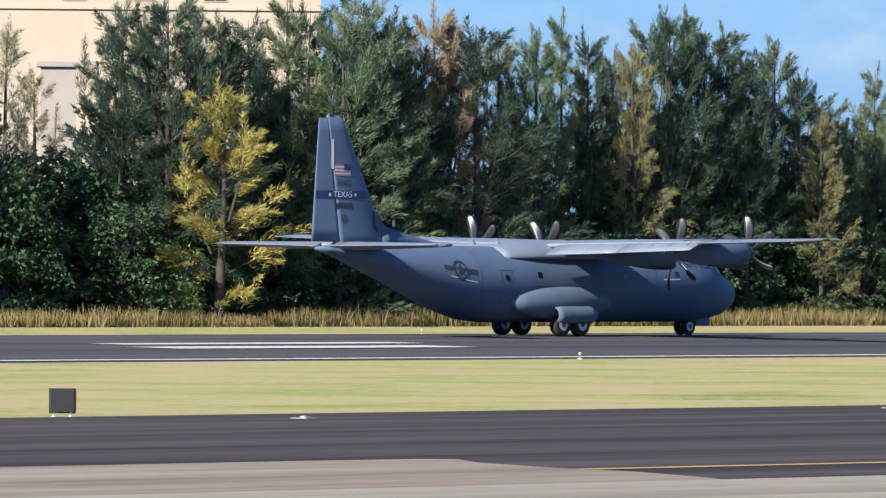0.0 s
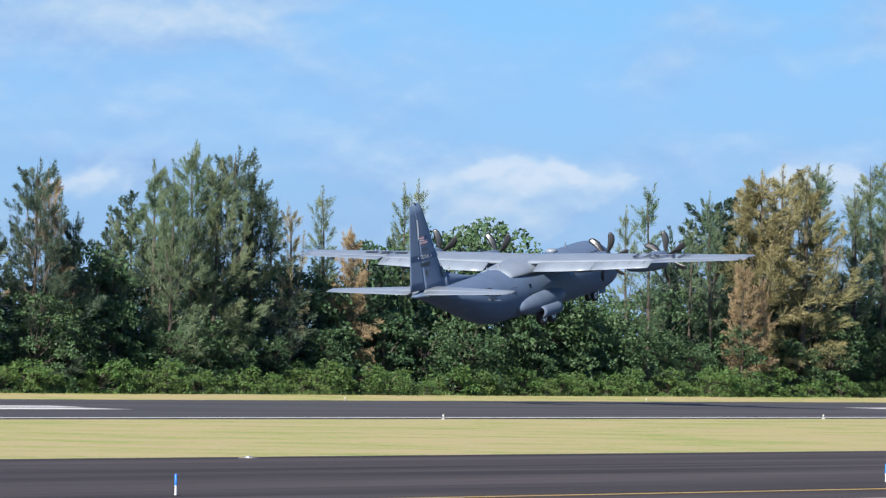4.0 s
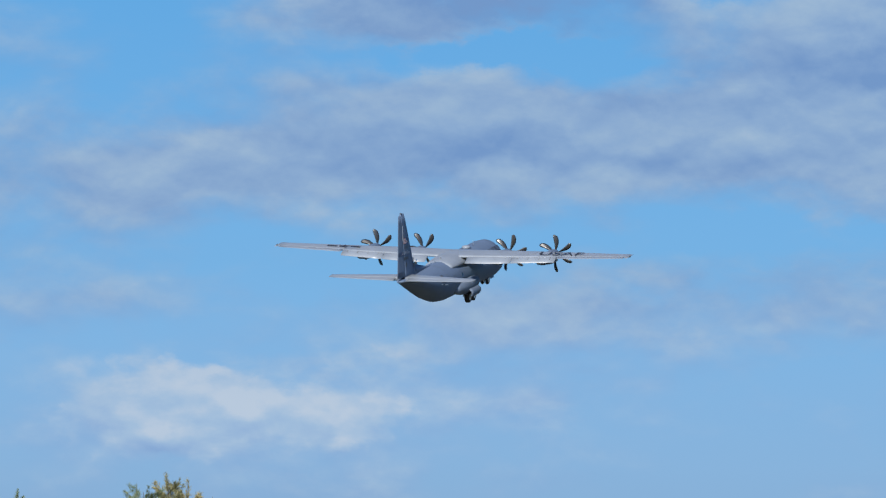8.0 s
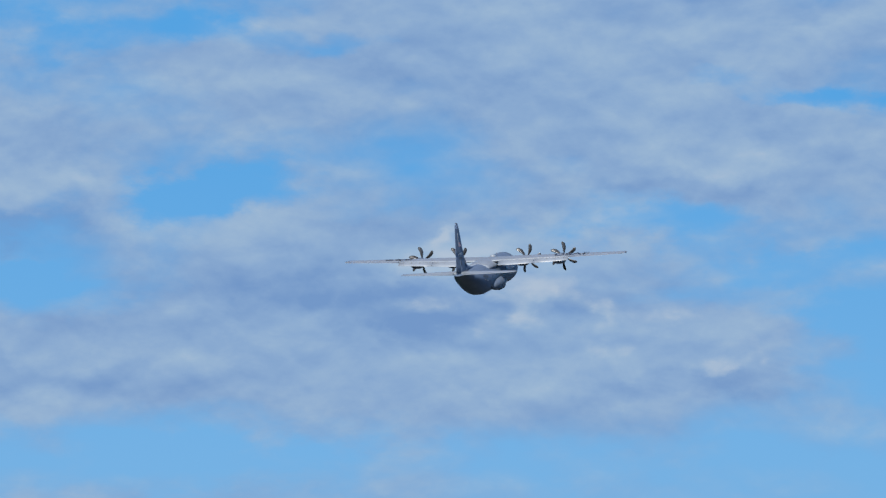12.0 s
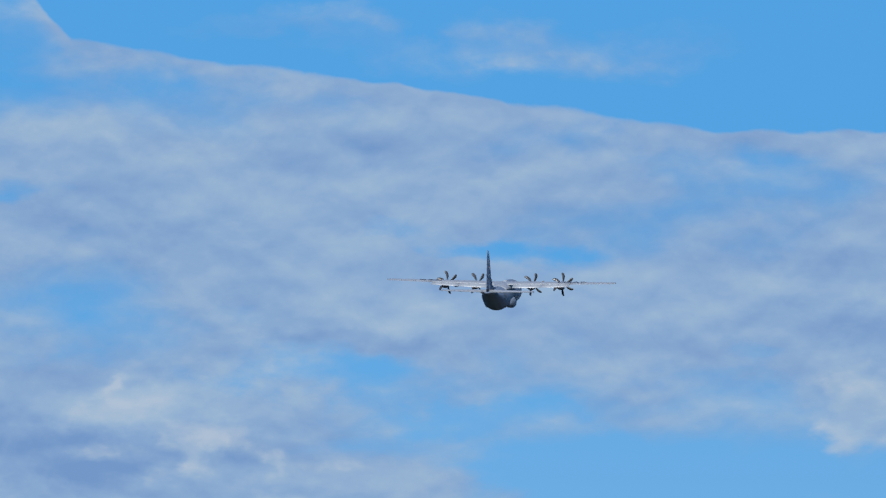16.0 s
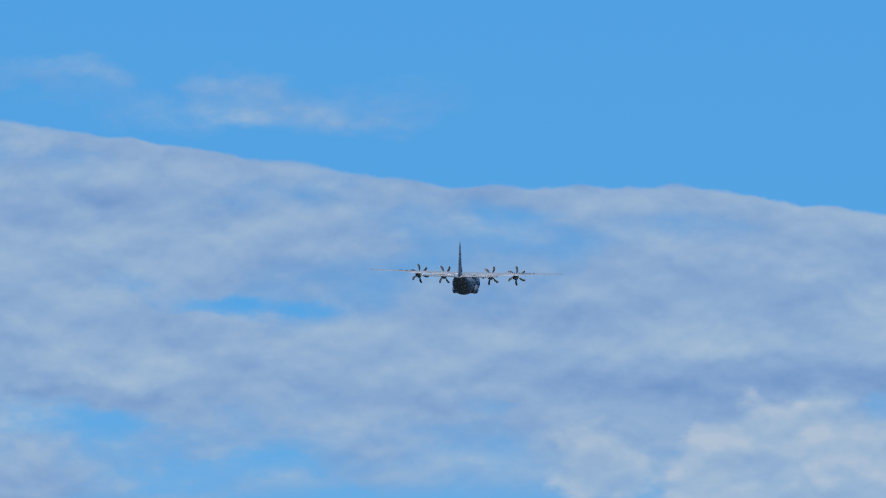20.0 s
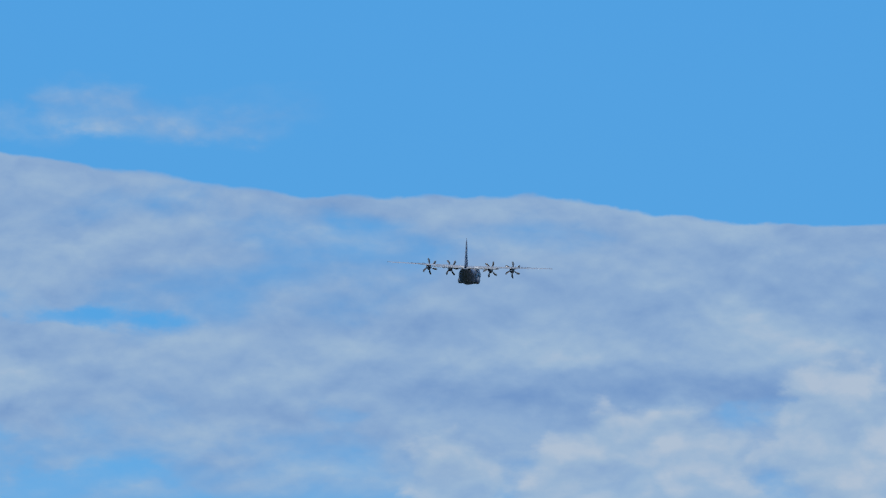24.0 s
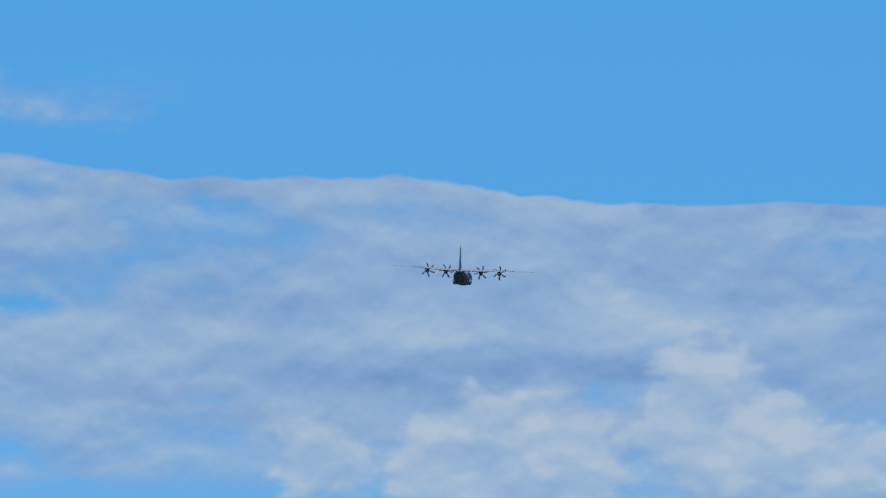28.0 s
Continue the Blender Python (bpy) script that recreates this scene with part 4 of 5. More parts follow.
def fin_vf(z0, z1, u0, u1, n=9):
    rings = []
    for i in range(n + 1):
        z = z0 + (z1 - z0) * i / n
        le, te = fin_edges(z)
        cut = 0.0 if z < 11.7 else (z - 11.7) / 0.3 * 0.22
        xs = [le - (le - te) * (u0 + (u1 - u0) * k / 12) for k in range(13)]
        if u0 == 0:
            xs = [max(min(x, le - cut), te + cut * 0.3) for x in xs]
        th = 1.0 if z < 11.8 else 0.55
        rings.append([Vector((x, -fin_half(x, z) * th, z)) for x in xs] + [Vector((x, fin_half(x, z) * th, z)) for x in reversed(xs)])
    return rings_vf(rings)


def fin_sheet(x0, x1, z0, z1, off=0.015, nx=6, side=-1, slanted=False):
    """A painted patch on the fin; slanted: it runs from edge to edge."""
    v = []
    for i in range(nx + 1):
        for z in (z0, z1):
            le, te = fin_edges(z)
            x = (te + 0.06 + (le - te - 0.16) * i / nx) if slanted else x0 + (x1 - x0) * i / nx
            v.append(Vector((x, side * (fin_half(x, z) + off), z)))
    return v, [(2 * i, 2 * i + 2, 2 * i + 3, 2 * i + 1) for i in range(nx)]


def stab_vf(sign, u0=0.0, u1=1.0, y0=0.3, y1=8.05):
    rings = []
    for i in range(7):
        y = y0 + (y1 - y0) * i / 6
        le, te = -14.1 - 2.05 * y / 8.05, -18.35 + 0.55 * y / 8.05
        c = le - te
        z = 4.92 + y * 0.012
        us = [u0 + (u1 - u0) * k for k in (0, 0.03, 0.1, 0.3, 0.6, 0.85, 1)]
        h = [0.055 * c * 2.6 * math.sqrt(u) * (1 - u) + 0.015 for u in us]
        rings.append([Vector((le - c * u, sign * y, z + k)) for u, k in zip(us, h)] + [Vector((le - c * u, sign * y, z - k)) for u, k in zip(reversed(us), reversed(h))])
    return rings_vf(rings)


def text_vf(words, size):
    """Flat lettering as a mesh in x and y, centred."""
    cu = bpy.data.curves.new("letters", "FONT")
    cu.body, cu.size, cu.align_x, cu.align_y = words, size, "CENTER", "CENTER"
    ob = new("letters", cu)
    bpy.context.view_layer.update()
    me = bpy.data.meshes.new_from_object(ob.evaluated_get(bpy.context.evaluated_depsgraph_get()))
    v, f = [p.co.copy() for p in me.vertices], [tuple(q.vertices) for q in me.polygons]
    bpy.data.objects.remove(ob)
    bpy.data.meshes.remove(me)
    bpy.data.curves.remove(cu)
    return v, f


def star_vf(r, n=5):
    v = [Vector((math.sin(math.pi * k / n) * (r if k % 2 == 0 else r * 0.42), math.cos(math.pi * k / n) * (r if k % 2 == 0 else r * 0.42), 0)) for k in range(2 * n)]
    return [Vector((0, 0, 0))] + v, [(0, 1 + (k + 1) % (2 * n), 1 + k) for k in range(2 * n)]


def on_fin(vf, x, z, off=0.022):
    """Lettering laid on the right side of the fin, reading towards the nose."""
    return [Vector((x + p.x, -(fin_half(x + p.x, z + p.y) + off), z + p.y)) for p in vf[0]], vf[1]


def on_hull(vf, x, angle, off=0.02):
    """Lettering laid on the right side of the hull."""
    out = []
    for p in vf[0]:
        b, t, w = hull_at(x + p.x)
        out.append(hull_point(x + p.x, angle + math.degrees(p.y / ((t - b) / 2)), off))
    return out, vf[1]


def on_wing(vf, y, u, off=0.075):
    """Lettering on top of the wing, reading from behind."""
    out = []
    for p in vf[0]:
        le, te, _, _ = wing_edges(y - p.x)
        out.append(wing_point(y - p.x, min(0.98, max(0.02, u - p.y / (le - te))), True, off))
    return out, vf[1]


def propeller(aircraft, y):
    z = wing_edges(y)[2] - 0.52
    hub = part("propeller", lathe_vf([(0.62, 0.02), (0.55, 0.13), (0.35, 0.27), (0.1, 0.36), (-0.12, 0.40), (-0.2, 0.38)], 18), M["grey_dark"], aircraft,
               "six-bladed dark propeller", smooth=True)
    rings = []
    for k in range(12):
        u = k / 11
        r = 0.30 + 1.76 * u
        chord = (0.22 + 0.95 * u * (1.25 - u)) * (1.0 if u < 0.86 else 1.0 - ((u - 0.86) / 0.14) ** 2 * 0.62)
        sweep = 0.10 * math.sin(u * 2.4) - 0.52 * max(0, u - 0.45) ** 1.6
        tw = radians(68 - 42 * u)
        th = 0.10 * (1 - u) + 0.018
        ring = []
        for a, b in ((0.5, 0), (0.2, 1), (-0.2, 0.9), (-0.5, 0), (-0.2, -0.4), (0.2, -0.5)):
            cx, cy = a * chord, b * th * 0.5
            ring.append(Vector((cx * math.sin(tw) * 0.9 + cy * math.cos(tw), cy * math.sin(tw) - cx * math.cos(tw) - sweep, r)))
        rings.append(ring)
    vf = rings_vf(rings)
    me = None
    for k in range(6):
        if me is None:
            blade = part("blade", vf, M["blade"], hub, smooth=True)
            me = blade.data
        else:
            blade = new("blade", me)
            blade.parent = hub
        blade.matrix_basis = pose(0, 0, 0, 60 * k, 0, 0)
    hub.location = (5.75, y, z)
    return hub


def wheel(aircraft, name, x, y, r, w):
    tyre = part(name, lathe_vf([(-w * 0.5, r * 0.55), (-w * 0.5, r * 0.82), (-w * 0.42, r * 0.95), (-w * 0.2, r), (w * 0.2, r), (w * 0.42, r * 0.95), (w * 0.5, r * 0.82), (w * 0.5, r * 0.55)], 26, "y"),
                M["black"], aircraft, "black rubber tyre", smooth=True)
    tyre.location = (x, y, r)
    part("rim", lathe_vf([(-w * 0.515, r * 0.2), (-w * 0.505, r * 0.54), (w * 0.505, r * 0.54), (w * 0.515, r * 0.2)], 20, "y"), M["pale"], tyre, "pale wheel rim")
    part("hub_cap", lathe_vf([(-w * 0.56, r * 0.06), (-w * 0.53, r * 0.24), (w * 0.53, r * 0.24), (w * 0.56, r * 0.06)], 14, "y"), M["grey_dark"], tyre)
    return tyre


def make_aircraft():
    ac = tagged(new("transport_aircraft"), "grey four-engined military transport aircraft with a tall fin", "aircraft")
    rings = []
    for x, b, t, w in HULL:
        rings.append([hull_point(x, k * 360 / 36) for k in range(36)])
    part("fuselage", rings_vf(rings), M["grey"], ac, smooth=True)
    part("radome", hull_patch(15.6, 16.38, 0, 360, 0.01, 5, 36), M["grey_dark"], ac, "dark grey nose radome", smooth=True)
    # cockpit glazing: front, side and lower panes
    for a0, a1 in ((58, 74), (76, 90), (91, 105), (107, 122)):
        part("windshield_pane", hull_patch(13.35, 14.0, a0, a1, 0.02), M["glass_dark"], ac)
    for x0, x1 in ((12.95, 13.5), (12.3, 12.85)):
        for a0, a1 in ((26, 50), (130, 154)):
            part("side_window", hull_patch(x0, x1, a0, a1, 0.02), M["glass_dark"], ac)
    for x in (9.0, 4.6, -2.6):
        part("round_window", hull_patch(x, x + 0.34, 10, 19, 0.015), M["glass_dark"], ac)
    # doors and panel lines on the right side
    def outline(name, x0, x1, a0, a1, label=""):
        d = 0.035
        da = 0.9
        part(name, join_vf(hull_patch(x0, x0 + d, a0, a1), hull_patch(x1 - d, x1, a0, a1), hull_patch(x0 + d, x1 - d, a1 - da, a1), hull_patch(x0 + d, x1 - d, a0, a0 + da)), M["grey_dark"], ac, label)
    outline("paratroop_door", -5.6, -4.65, -30, 22, "outlined side door")
    part("door_window", hull_patch(-5.3, -5.0, 6, 15, 0.02), M["glass_dark"], ac)
    outline("crew_panel", 9.9, 10.7, -28, 8)
    for x in (-7.2, 2.6, 7.4, 11.5):
        part("skin_seam", hull_patch(x, x + 0.03, -70, 88, 0.008, 1, 16), M["grey_dark"], ac)
    part("pale_stripe", hull_patch(-9.6, -7.6, -2.5, -0.6, 0.016), M["pale"], ac, "pale formation light strip")
    part("pale_stripe", hull_patch(8.0, 9.4, 6, 8, 0.016), M["pale"], ac, "pale formation light strip")
    part("stripe_marking", hull_patch(-2.8, 1.2, -4.5, -2.0, 0.014), M["grey_dark"], ac, "small unreadable lettering")
    for x0, x1 in ((-10.05, -9.30), (-8.30, -7.55)):
        part("insignia_bar", hull_patch(x0, x1, 10.0, 19.0, 0.016), M["marking"], ac, "dark national insignia bar")
    part("insignia_disc", on_hull(([Vector((math.cos(k * 0.3142) * r, math.sin(k * 0.3142) * r, 0)) for k in range(20) for r in (0.44, 0.56)],
                                   [(2 * k, 2 * k + 1, (2 * k + 3) % 40, (2 * k + 2) % 40) for k in range(20)]), -8.8, 14.5), M["marking"], ac, "dark insignia ring")
    part("insignia_star", on_hull(star_vf(0.42), -8.8, 14.5, 0.024), M["marking"], ac, "dark insignia star")
    part("lettering", on_hull(text_vf("U.S. AIR FORCE", 0.95), 9.2, 36.0, 0.06), M["marking"], ac, "dark letters of the service name")
    # fin, rudder and what is painted on them
    part("fin", fin_vf(4.7, 12.0, 0.0, 0.66), M["grey"], ac, smooth=True)
    part("rudder", fin_vf(5.15, 11.85, 0.668, 1.0), M["grey"], ac, smooth=True)
    rings = []
    for k in range(9):
        u = k / 8
        x = -7.4 - 5.9 * u
        h = 5.02 + 1.15 * u ** 1.4
        rings.append([Vector((x, -0.05 - 0.32 * u, 4.9)), Vector((x, -0.03 - 0.18 * u, (4.9 + h) / 2 + 0.05)), Vector((x, 0, h)), Vector((x, 0.03 + 0.18 * u, (4.9 + h) / 2 + 0.05)), Vector((x, 0.05 + 0.32 * u, 4.9))])
    part("dorsal_fillet", rings_vf(rings), M["grey"], ac, smooth=True)
    # smooth fairing where the wing crosses the hull
    rings = []
    for k in range(17):
        u = k / 16
        rise = max(0.0, math.sin(math.pi * min(1.0, u * 1.35) ** 0.8)) ** 0.5 if u < 0.5 else max(0.0, math.cos((u - 0.42) / 0.58 * math.pi / 2)) ** 0.7
        w, h = 1.50 + 0.42 * rise, 0.60 + 0.46 * rise
        rings.append([Vector((3.9 - 8.6 * u, -w * math.cos(a), 4.30 + h * math.sin(a))) for a in [math.pi * j / 18 for j in range(19)]])
    # sunlit grey here, so the hull's top reads as lit
    part("wing_fairing", rings_vf(rings), M["grey_sunlit"], ac, "smooth fairing between wing and hull", smooth=True)
    part("fin_band", fin_sheet(0, 0, 7.48, 7.92, 0.014, 10, -1, True), M["navy"], ac, "navy blue band across the fin")
    part("fin_band", fin_sheet(0, 0, 7.48, 7.92, 0.014, 10, 1, True), M["navy"], ac, "navy blue band across the fin")
    part("lettering", on_fin(text_vf("TEXAS", 0.46), -16.45, 7.70), M["pale"], ac, "pale letters on the navy band")
    part("lettering", on_fin(text_vf("ANG", 0.52), -16.35, 8.30), M["marking"], ac, "dark letters above the band")
    for dx in (-0.95, 0.95):
        part("band_star", on_fin(star_vf(0.13), -16.45 + dx, 7.70), M["pale"], ac, "small pale star")
    for k in range(5):
        part("number_bar", on_fin(([Vector(p) for p in ((-0.11, -0.15, 0), (0.11, -0.15, 0), (0.11, 0.15, 0), (-0.11, 0.15, 0))], [(0, 1, 2, 3)]), -16.98 + 0.27 * k, 7.12), M["marking"], ac, "dark serial bar")
    part("fin_emblem", on_fin(([Vector((math.cos(k * 0.524) * 0.20, math.sin(k * 0.524) * 0.26, 0)) for k in range(12)], [tuple(range(12))]), -16.4, 6.42), M["grey_dark"], ac, "small dark emblem")
    for k in range(7):
        z = 8.72 + 0.09 * k
        part("flag_stripe", fin_sheet(-17.05, -15.85, z, z + 0.075, 0.018, 4), M["red"] if k % 2 == 0 else M["pale"], ac, "red flag stripe" if k % 2 == 0 else "white flag stripe")
    part("flag_canton", fin_sheet(-16.35, -15.83, 9.02, 9.36, 0.024, 2), M["navy"], ac, "dark blue flag corner")
    part("light_strip", fin_sheet(-17.30, -17.10, 9.1, 10.7, 0.020, 2), M["pale"], ac, "formation light strip")
    part("deicer_patch", join_vf(*[([Vector((x, s * (fin_half(x, z) + 0.10), z)) for x, z in ((-12.75, 5.80), (-13.75, 5.70), (-14.10, 6.2), (-13.95, 6.95), (-13.60, 6.70))], [(0, 1, 2, 3, 4)]) for s in (-1, 1)]), M["marking"], ac, "dark patch on the fin root")
    part("fin_cap", lathe_vf([(-0.12, 0.02), (-0.05, 0.10), (0.1, 0.1), (0.2, 0.02)], 10), M["grey_dark"], ac, "dark lamp on the fin tip").location = (-17.3, 0, 12.02)
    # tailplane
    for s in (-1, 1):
        part("tailplane", stab_vf(s, 0.0, 0.68), M["grey_sunlit"], ac, smooth=True)
        part("elevator", stab_vf(s, 0.688, 1.0, 0.75), M["grey_sunlit"], ac, smooth=True)
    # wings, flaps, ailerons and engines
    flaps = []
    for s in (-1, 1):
        part("wing", wing_vf(s * 0.0, s * 12.2, 0.80), M["grey_sunlit"], ac, smooth=True)
        part("outer_wing", wing_vf(s * 12.2, s * 20.0, 0.74), M["grey_sunlit"], ac, smooth=True)
        part("aileron", join_vf(wing_rear(s * 12.35, s * 19.7)), M["grey_sunlit"], ac, smooth=True)
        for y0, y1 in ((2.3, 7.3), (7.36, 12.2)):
            fl = part("flap", flap_vf(s * y0, s * y1, 20), M["grey_sunlit"], ac, "lowered wing flap", smooth=True)
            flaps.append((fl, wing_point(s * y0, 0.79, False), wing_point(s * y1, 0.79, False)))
            k = int((y1 - y0) / 1.2)
            for i in range(k):
                y = y0 + (y1 - y0) * (i + 0.5) / k
                le, te, z, _ = wing_edges(y)
                p = (wing_point(s * y, 0.79, False) + wing_point(s * y, 0.79, True)) / 2
                part("flap_seam", ([(p.x - a, s * y + b, p.z - 0.03 - a * 0.364 + 0.125) for a, b in ((0.12, -0.03), (0.12, 0.03), (0.60, 0.03), (0.60, -0.03))], [(0, 1, 2, 3)]), M["seam"], fl)
        tip = part("wing_tip", rings_vf([[Vector((wing_point(s * 20.0, u, up).x, s * yy, wing_edges(20.0)[2] + (wing_point(s * 20.0, u, up).z - wing_edges(20.0)[2]) * k))
                                         for u, up in ((0, True), (0.1, True), (0.4, True), (0.74, True), (0.95, True), (0.95, False), (0.74, False), (0.4, False), (0.1, False))]
                                        for yy, k in ((20.0, 1.0), (20.12, 0.8), (20.2, 0.25))]), M["grey_sunlit"], ac, smooth=True)
        part("tip_lamp", lathe_vf([(-0.35, 0.01), (-0.2, 0.07), (0.15, 0.09), (0.3, 0.02)], 10), M["grey_dark"], ac, "dark wing tip lamp").location = (0.55, s * 20.2, wing_edges(20.2)[2])
        for y in (4.95, 10.25):
            z = wing_edges(y)[2] - 0.52
            shell = lathe_vf([(5.6, 0.30), (5.55, 0.46), (5.3, 0.54), (4.6, 0.62), (3.2, 0.66), (1.6, 0.60), (0.2, 0.42), (-0.9, 0.22), (-1.2, 0.10)], 22)
            nac = part("nacelle", ([Vector((p.x, p.y * 0.9, p.z * 1.08 - 0.05)) for p in shell[0]], shell[1]), M["grey"], ac, smooth=True)
            nac.location = (0, s * y, z)
            part("air_intake", (lambda vf: ([Vector((p.x, p.y * 0.8, p.z * 0.62)) for p in vf[0]], vf[1]))(lathe_vf([(5.45, 0.30), (5.40, 0.42), (4.8, 0.46), (3.6, 0.42), (2.2, 0.2)], 16)), M["grey_dark"], nac, smooth=True).location = (0, 0, -0.62)
            part("exhaust", lathe_vf([(0.3, 0.26), (-0.7, 0.28), (-0.72, 0.22), (0.2, 0.2)], 16), M["grey_dark"], nac, "dark exhaust pipe", smooth=True).location = (-0.1, 0, 0.02)
    part("lettering", on_wing(text_vf("USAF", 2.2), -12.4, 0.50, 0.12), M["marking"], ac, "dark letters on the wing")
    part("wing_insignia", join_vf(on_wing(star_vf(0.75), 12.6, 0.42), on_wing(([Vector(p) for p in ((-1.9, -0.25, 0), (-0.8, -0.25, 0), (-0.8, 0.25, 0), (-1.9, 0.25, 0))], [(0, 1, 2, 3)]), 12.6, 0.42),
                                  on_wing(([Vector(p) for p in ((0.8, -0.25, 0), (1.9, -0.25, 0), (1.9, 0.25, 0), (0.8, 0.25, 0))], [(0, 1, 2, 3)]), 12.6, 0.42)), M["marking"], ac, "dark insignia on the wing")
    # aerials on the back
    for x, h in ((8.2, 0.35), (-3.6, 0.30), (-5.6, 0.22)):
        part("aerial", rings_vf([[Vector((x + 0.22, 0, 5.05)), Vector((x, 0.03, 5.05)), Vector((x - 0.2, 0, 5.05)), Vector((x, -0.03, 5.05))],
                                 [Vector((x - 0.02, 0, 5.12 + h)), Vector((x - 0.1, 0.015, 5.12 + h)), Vector((x - 0.2, 0, 5.12 + h)), Vector((x - 0.1, -0.015, 5.12 + h))]]), M["pale"], ac)
    part("aerial_dome", lathe_vf([(5.0, 0.5), (5.22, 0.45), (5.3, 0.25), (5.33, 0.03)], 16, "z"), M["grey_sunlit"], ac, smooth=True).location = (5.6, 0, 0)
    part("aerial_blade", box_vf(-12.2, -12.05, -0.03, 0.03, 6.0, 6.35), M["pale"], ac)
    # undercarriage fairings, doors, legs and wheels
    gear = []
    for s in (-1, 1):
        rings = []
        for k in range(15):
            u = k / 14
            x = 3.9 - 8.6 * u
            h = max(0.02, math.sin(math.pi * min(1, max(0, u))) ** 0.45)
            rings.append([Vector((x, s * (1.80 + 0.92 * h * max(-0.5, math.cos(a))), 1.90 + 0.95 * h * math.sin(a))) for a in [2 * math.pi * j / 22 for j in range(22)]])
        part("sponson", rings_vf(rings), M["grey_light"], ac, "rounded undercarriage fairing", smooth=True)
        rings = []
        for k in range(9):
            x = -1.75 + 3.2 * k / 8
            e = 1.0 if 0 < k < 8 else 0.86
            rings.append([Vector((x, s * (2.62 + 0.42 * e * math.cos(a)), 1.18 + 0.50 * e * math.sin(a))) for a in [radians(-62 + 152 * j / 10) for j in range(11)]] +
                         [Vector((x, s * (2.62 + 0.34 * e * math.cos(a)), 1.18 + 0.42 * e * math.sin(a))) for a in [radians(90 - 152 * j / 10) for j in range(11)]])
        gear.append((part("gear_door", rings_vf(rings), M["grey_light"], ac, "open curved gear door", smooth=True), (0, -s * 0.42, 0.34)))
        for x in (-0.80, 0.80):
            gear.append((wheel(ac, "main_wheel", x, s * 2.18, 0.68, 0.52), (0, -s * 0.25, 1.0)))
            leg = part("strut", lathe_vf([(0.62, 0.10), (1.9, 0.11)], 10, "z"), M["metal"], ac)
            leg.location = (x, s * 1.72, 0)
            gear.append((leg, (0, 0, 0.8)))
        part("gear_well", box_vf(-1.7, 1.7, s * 2.0 - 0.35, s * 2.0 + 0.35, 0.99, 1.12), M["grey_dark"], ac)
    for s in (-1, 1):
        gear.append((wheel(ac, "nose_wheel", 12.3, s * 0.28, 0.50, 0.30), (0, 0, 1.1)))
    leg = part("nose_strut", lathe_vf([(0.45, 0.08), (1.4, 0.09)], 10, "z"), M["pale"], ac)
    leg.location = (12.3, 0, 0)
    gear.append((leg, (0, 0, 1.1)))
    for s in (-1, 1):
        gear.append((part("nose_gear_door", box_vf(12.7, 13.9, s * 0.50 - 0.02, s * 0.50 + 0.02, 0.55, 0.98), M["grey"], ac), (0, 0, 0.5)))
    props = [propeller(ac, y) for y in (-10.25, -4.95, 4.95, 10.25)]
    return ac, props, flaps, gear


def wing_rear(y0, y1):
    rings = []
    for i in range(6):
        y = y0 + (y1 - y0) * i / 5
        us = [0.745, 0.8, 0.87, 0.94, 1.0]
        rings.append([wing_point(y, u, True) for u in us] + [wing_point(y, u, False) for u in reversed(us)])
    return rings_vf(rings)

# the belt's outstanding trees, stretch by stretch: kind, along x, height, distance back from the front row
STAND = []


def stretch(*rows):
    STAND.extend(rows)


stretch(("thinbrown", 339.6, 20.0, 1), ("thinbrown", 345.0, 17.1, 4), ("dark", 350.9, 21.8, 2), ("dark", 353.2, 22.0, 0), ("yellow", 354.6, 16.2, -3.5), ("green", 356.4, 20.7, 5), ("green", 358.7, 21.9, 3), ("dark", 359.3, 20.9, 1), ("dark", 364.8, 21.1, 4), ("green", 366.4, 22.4, 2), ("green", 369.2, 21.7, 0), ("dark", 371.7, 22.1, 5), ("green", 375.1, 22.5, 3), ("dark", 375.2, 21.6, 1), ("dark", 380.5, 19.9, 4), ("brown", 380.7, 22.1, 2), ("dark", 382.8, 21.2, 0))
stretch(("brown", 385.8, 20.8, 5), ("olive", 387.7, 20.2, 3), ("green", 390.2, 20.9, 1), ("green", 395.9, 22.1, 4), ("dark", 396.4, 20.8, 2), ("olive", 399.2, 19.8, 0), ("green", 402.0, 19.8, 5), ("dark", 404.0, 22.6, 1), ("green", 404.1, 21.7, 3), ("dark", 409.0, 21.6, 2), ("green", 409.5, 22.7, 4), ("dark", 411.0, 19.8, 0), ("green", 414.8, 21.7, 5), ("dark", 417.8, 18.5, 1), ("green", 417.9, 20.9, 3), ("thinbrown", 424.1, 14.8, 4))
stretch(("olive", 416.9, 15.5, -2), ("green", 421.5, 16.5, 1), ("green", 427.6, 19.1, 2), ("olive", 431.0, 18.4, 0), ("green", 433.9, 18.5, 5), ("brown", 439.8, 19.3, 3), ("green", 441.0, 19.1, 1), ("green", 448.1, 21.2, 2), ("olive", 448.6, 21.5, 4), ("dark", 452.8, 15.8, 0), ("green", 453.9, 15.5, -1), ("green", 455.8, 18.7, 5), ("dark", 459.4, 17.1, 3), ("thinbrown", 461.0, 19.2, 1), ("thinbrown", 468.3, 18.5, 4), ("leaf", 470.9, 14.9, 3))
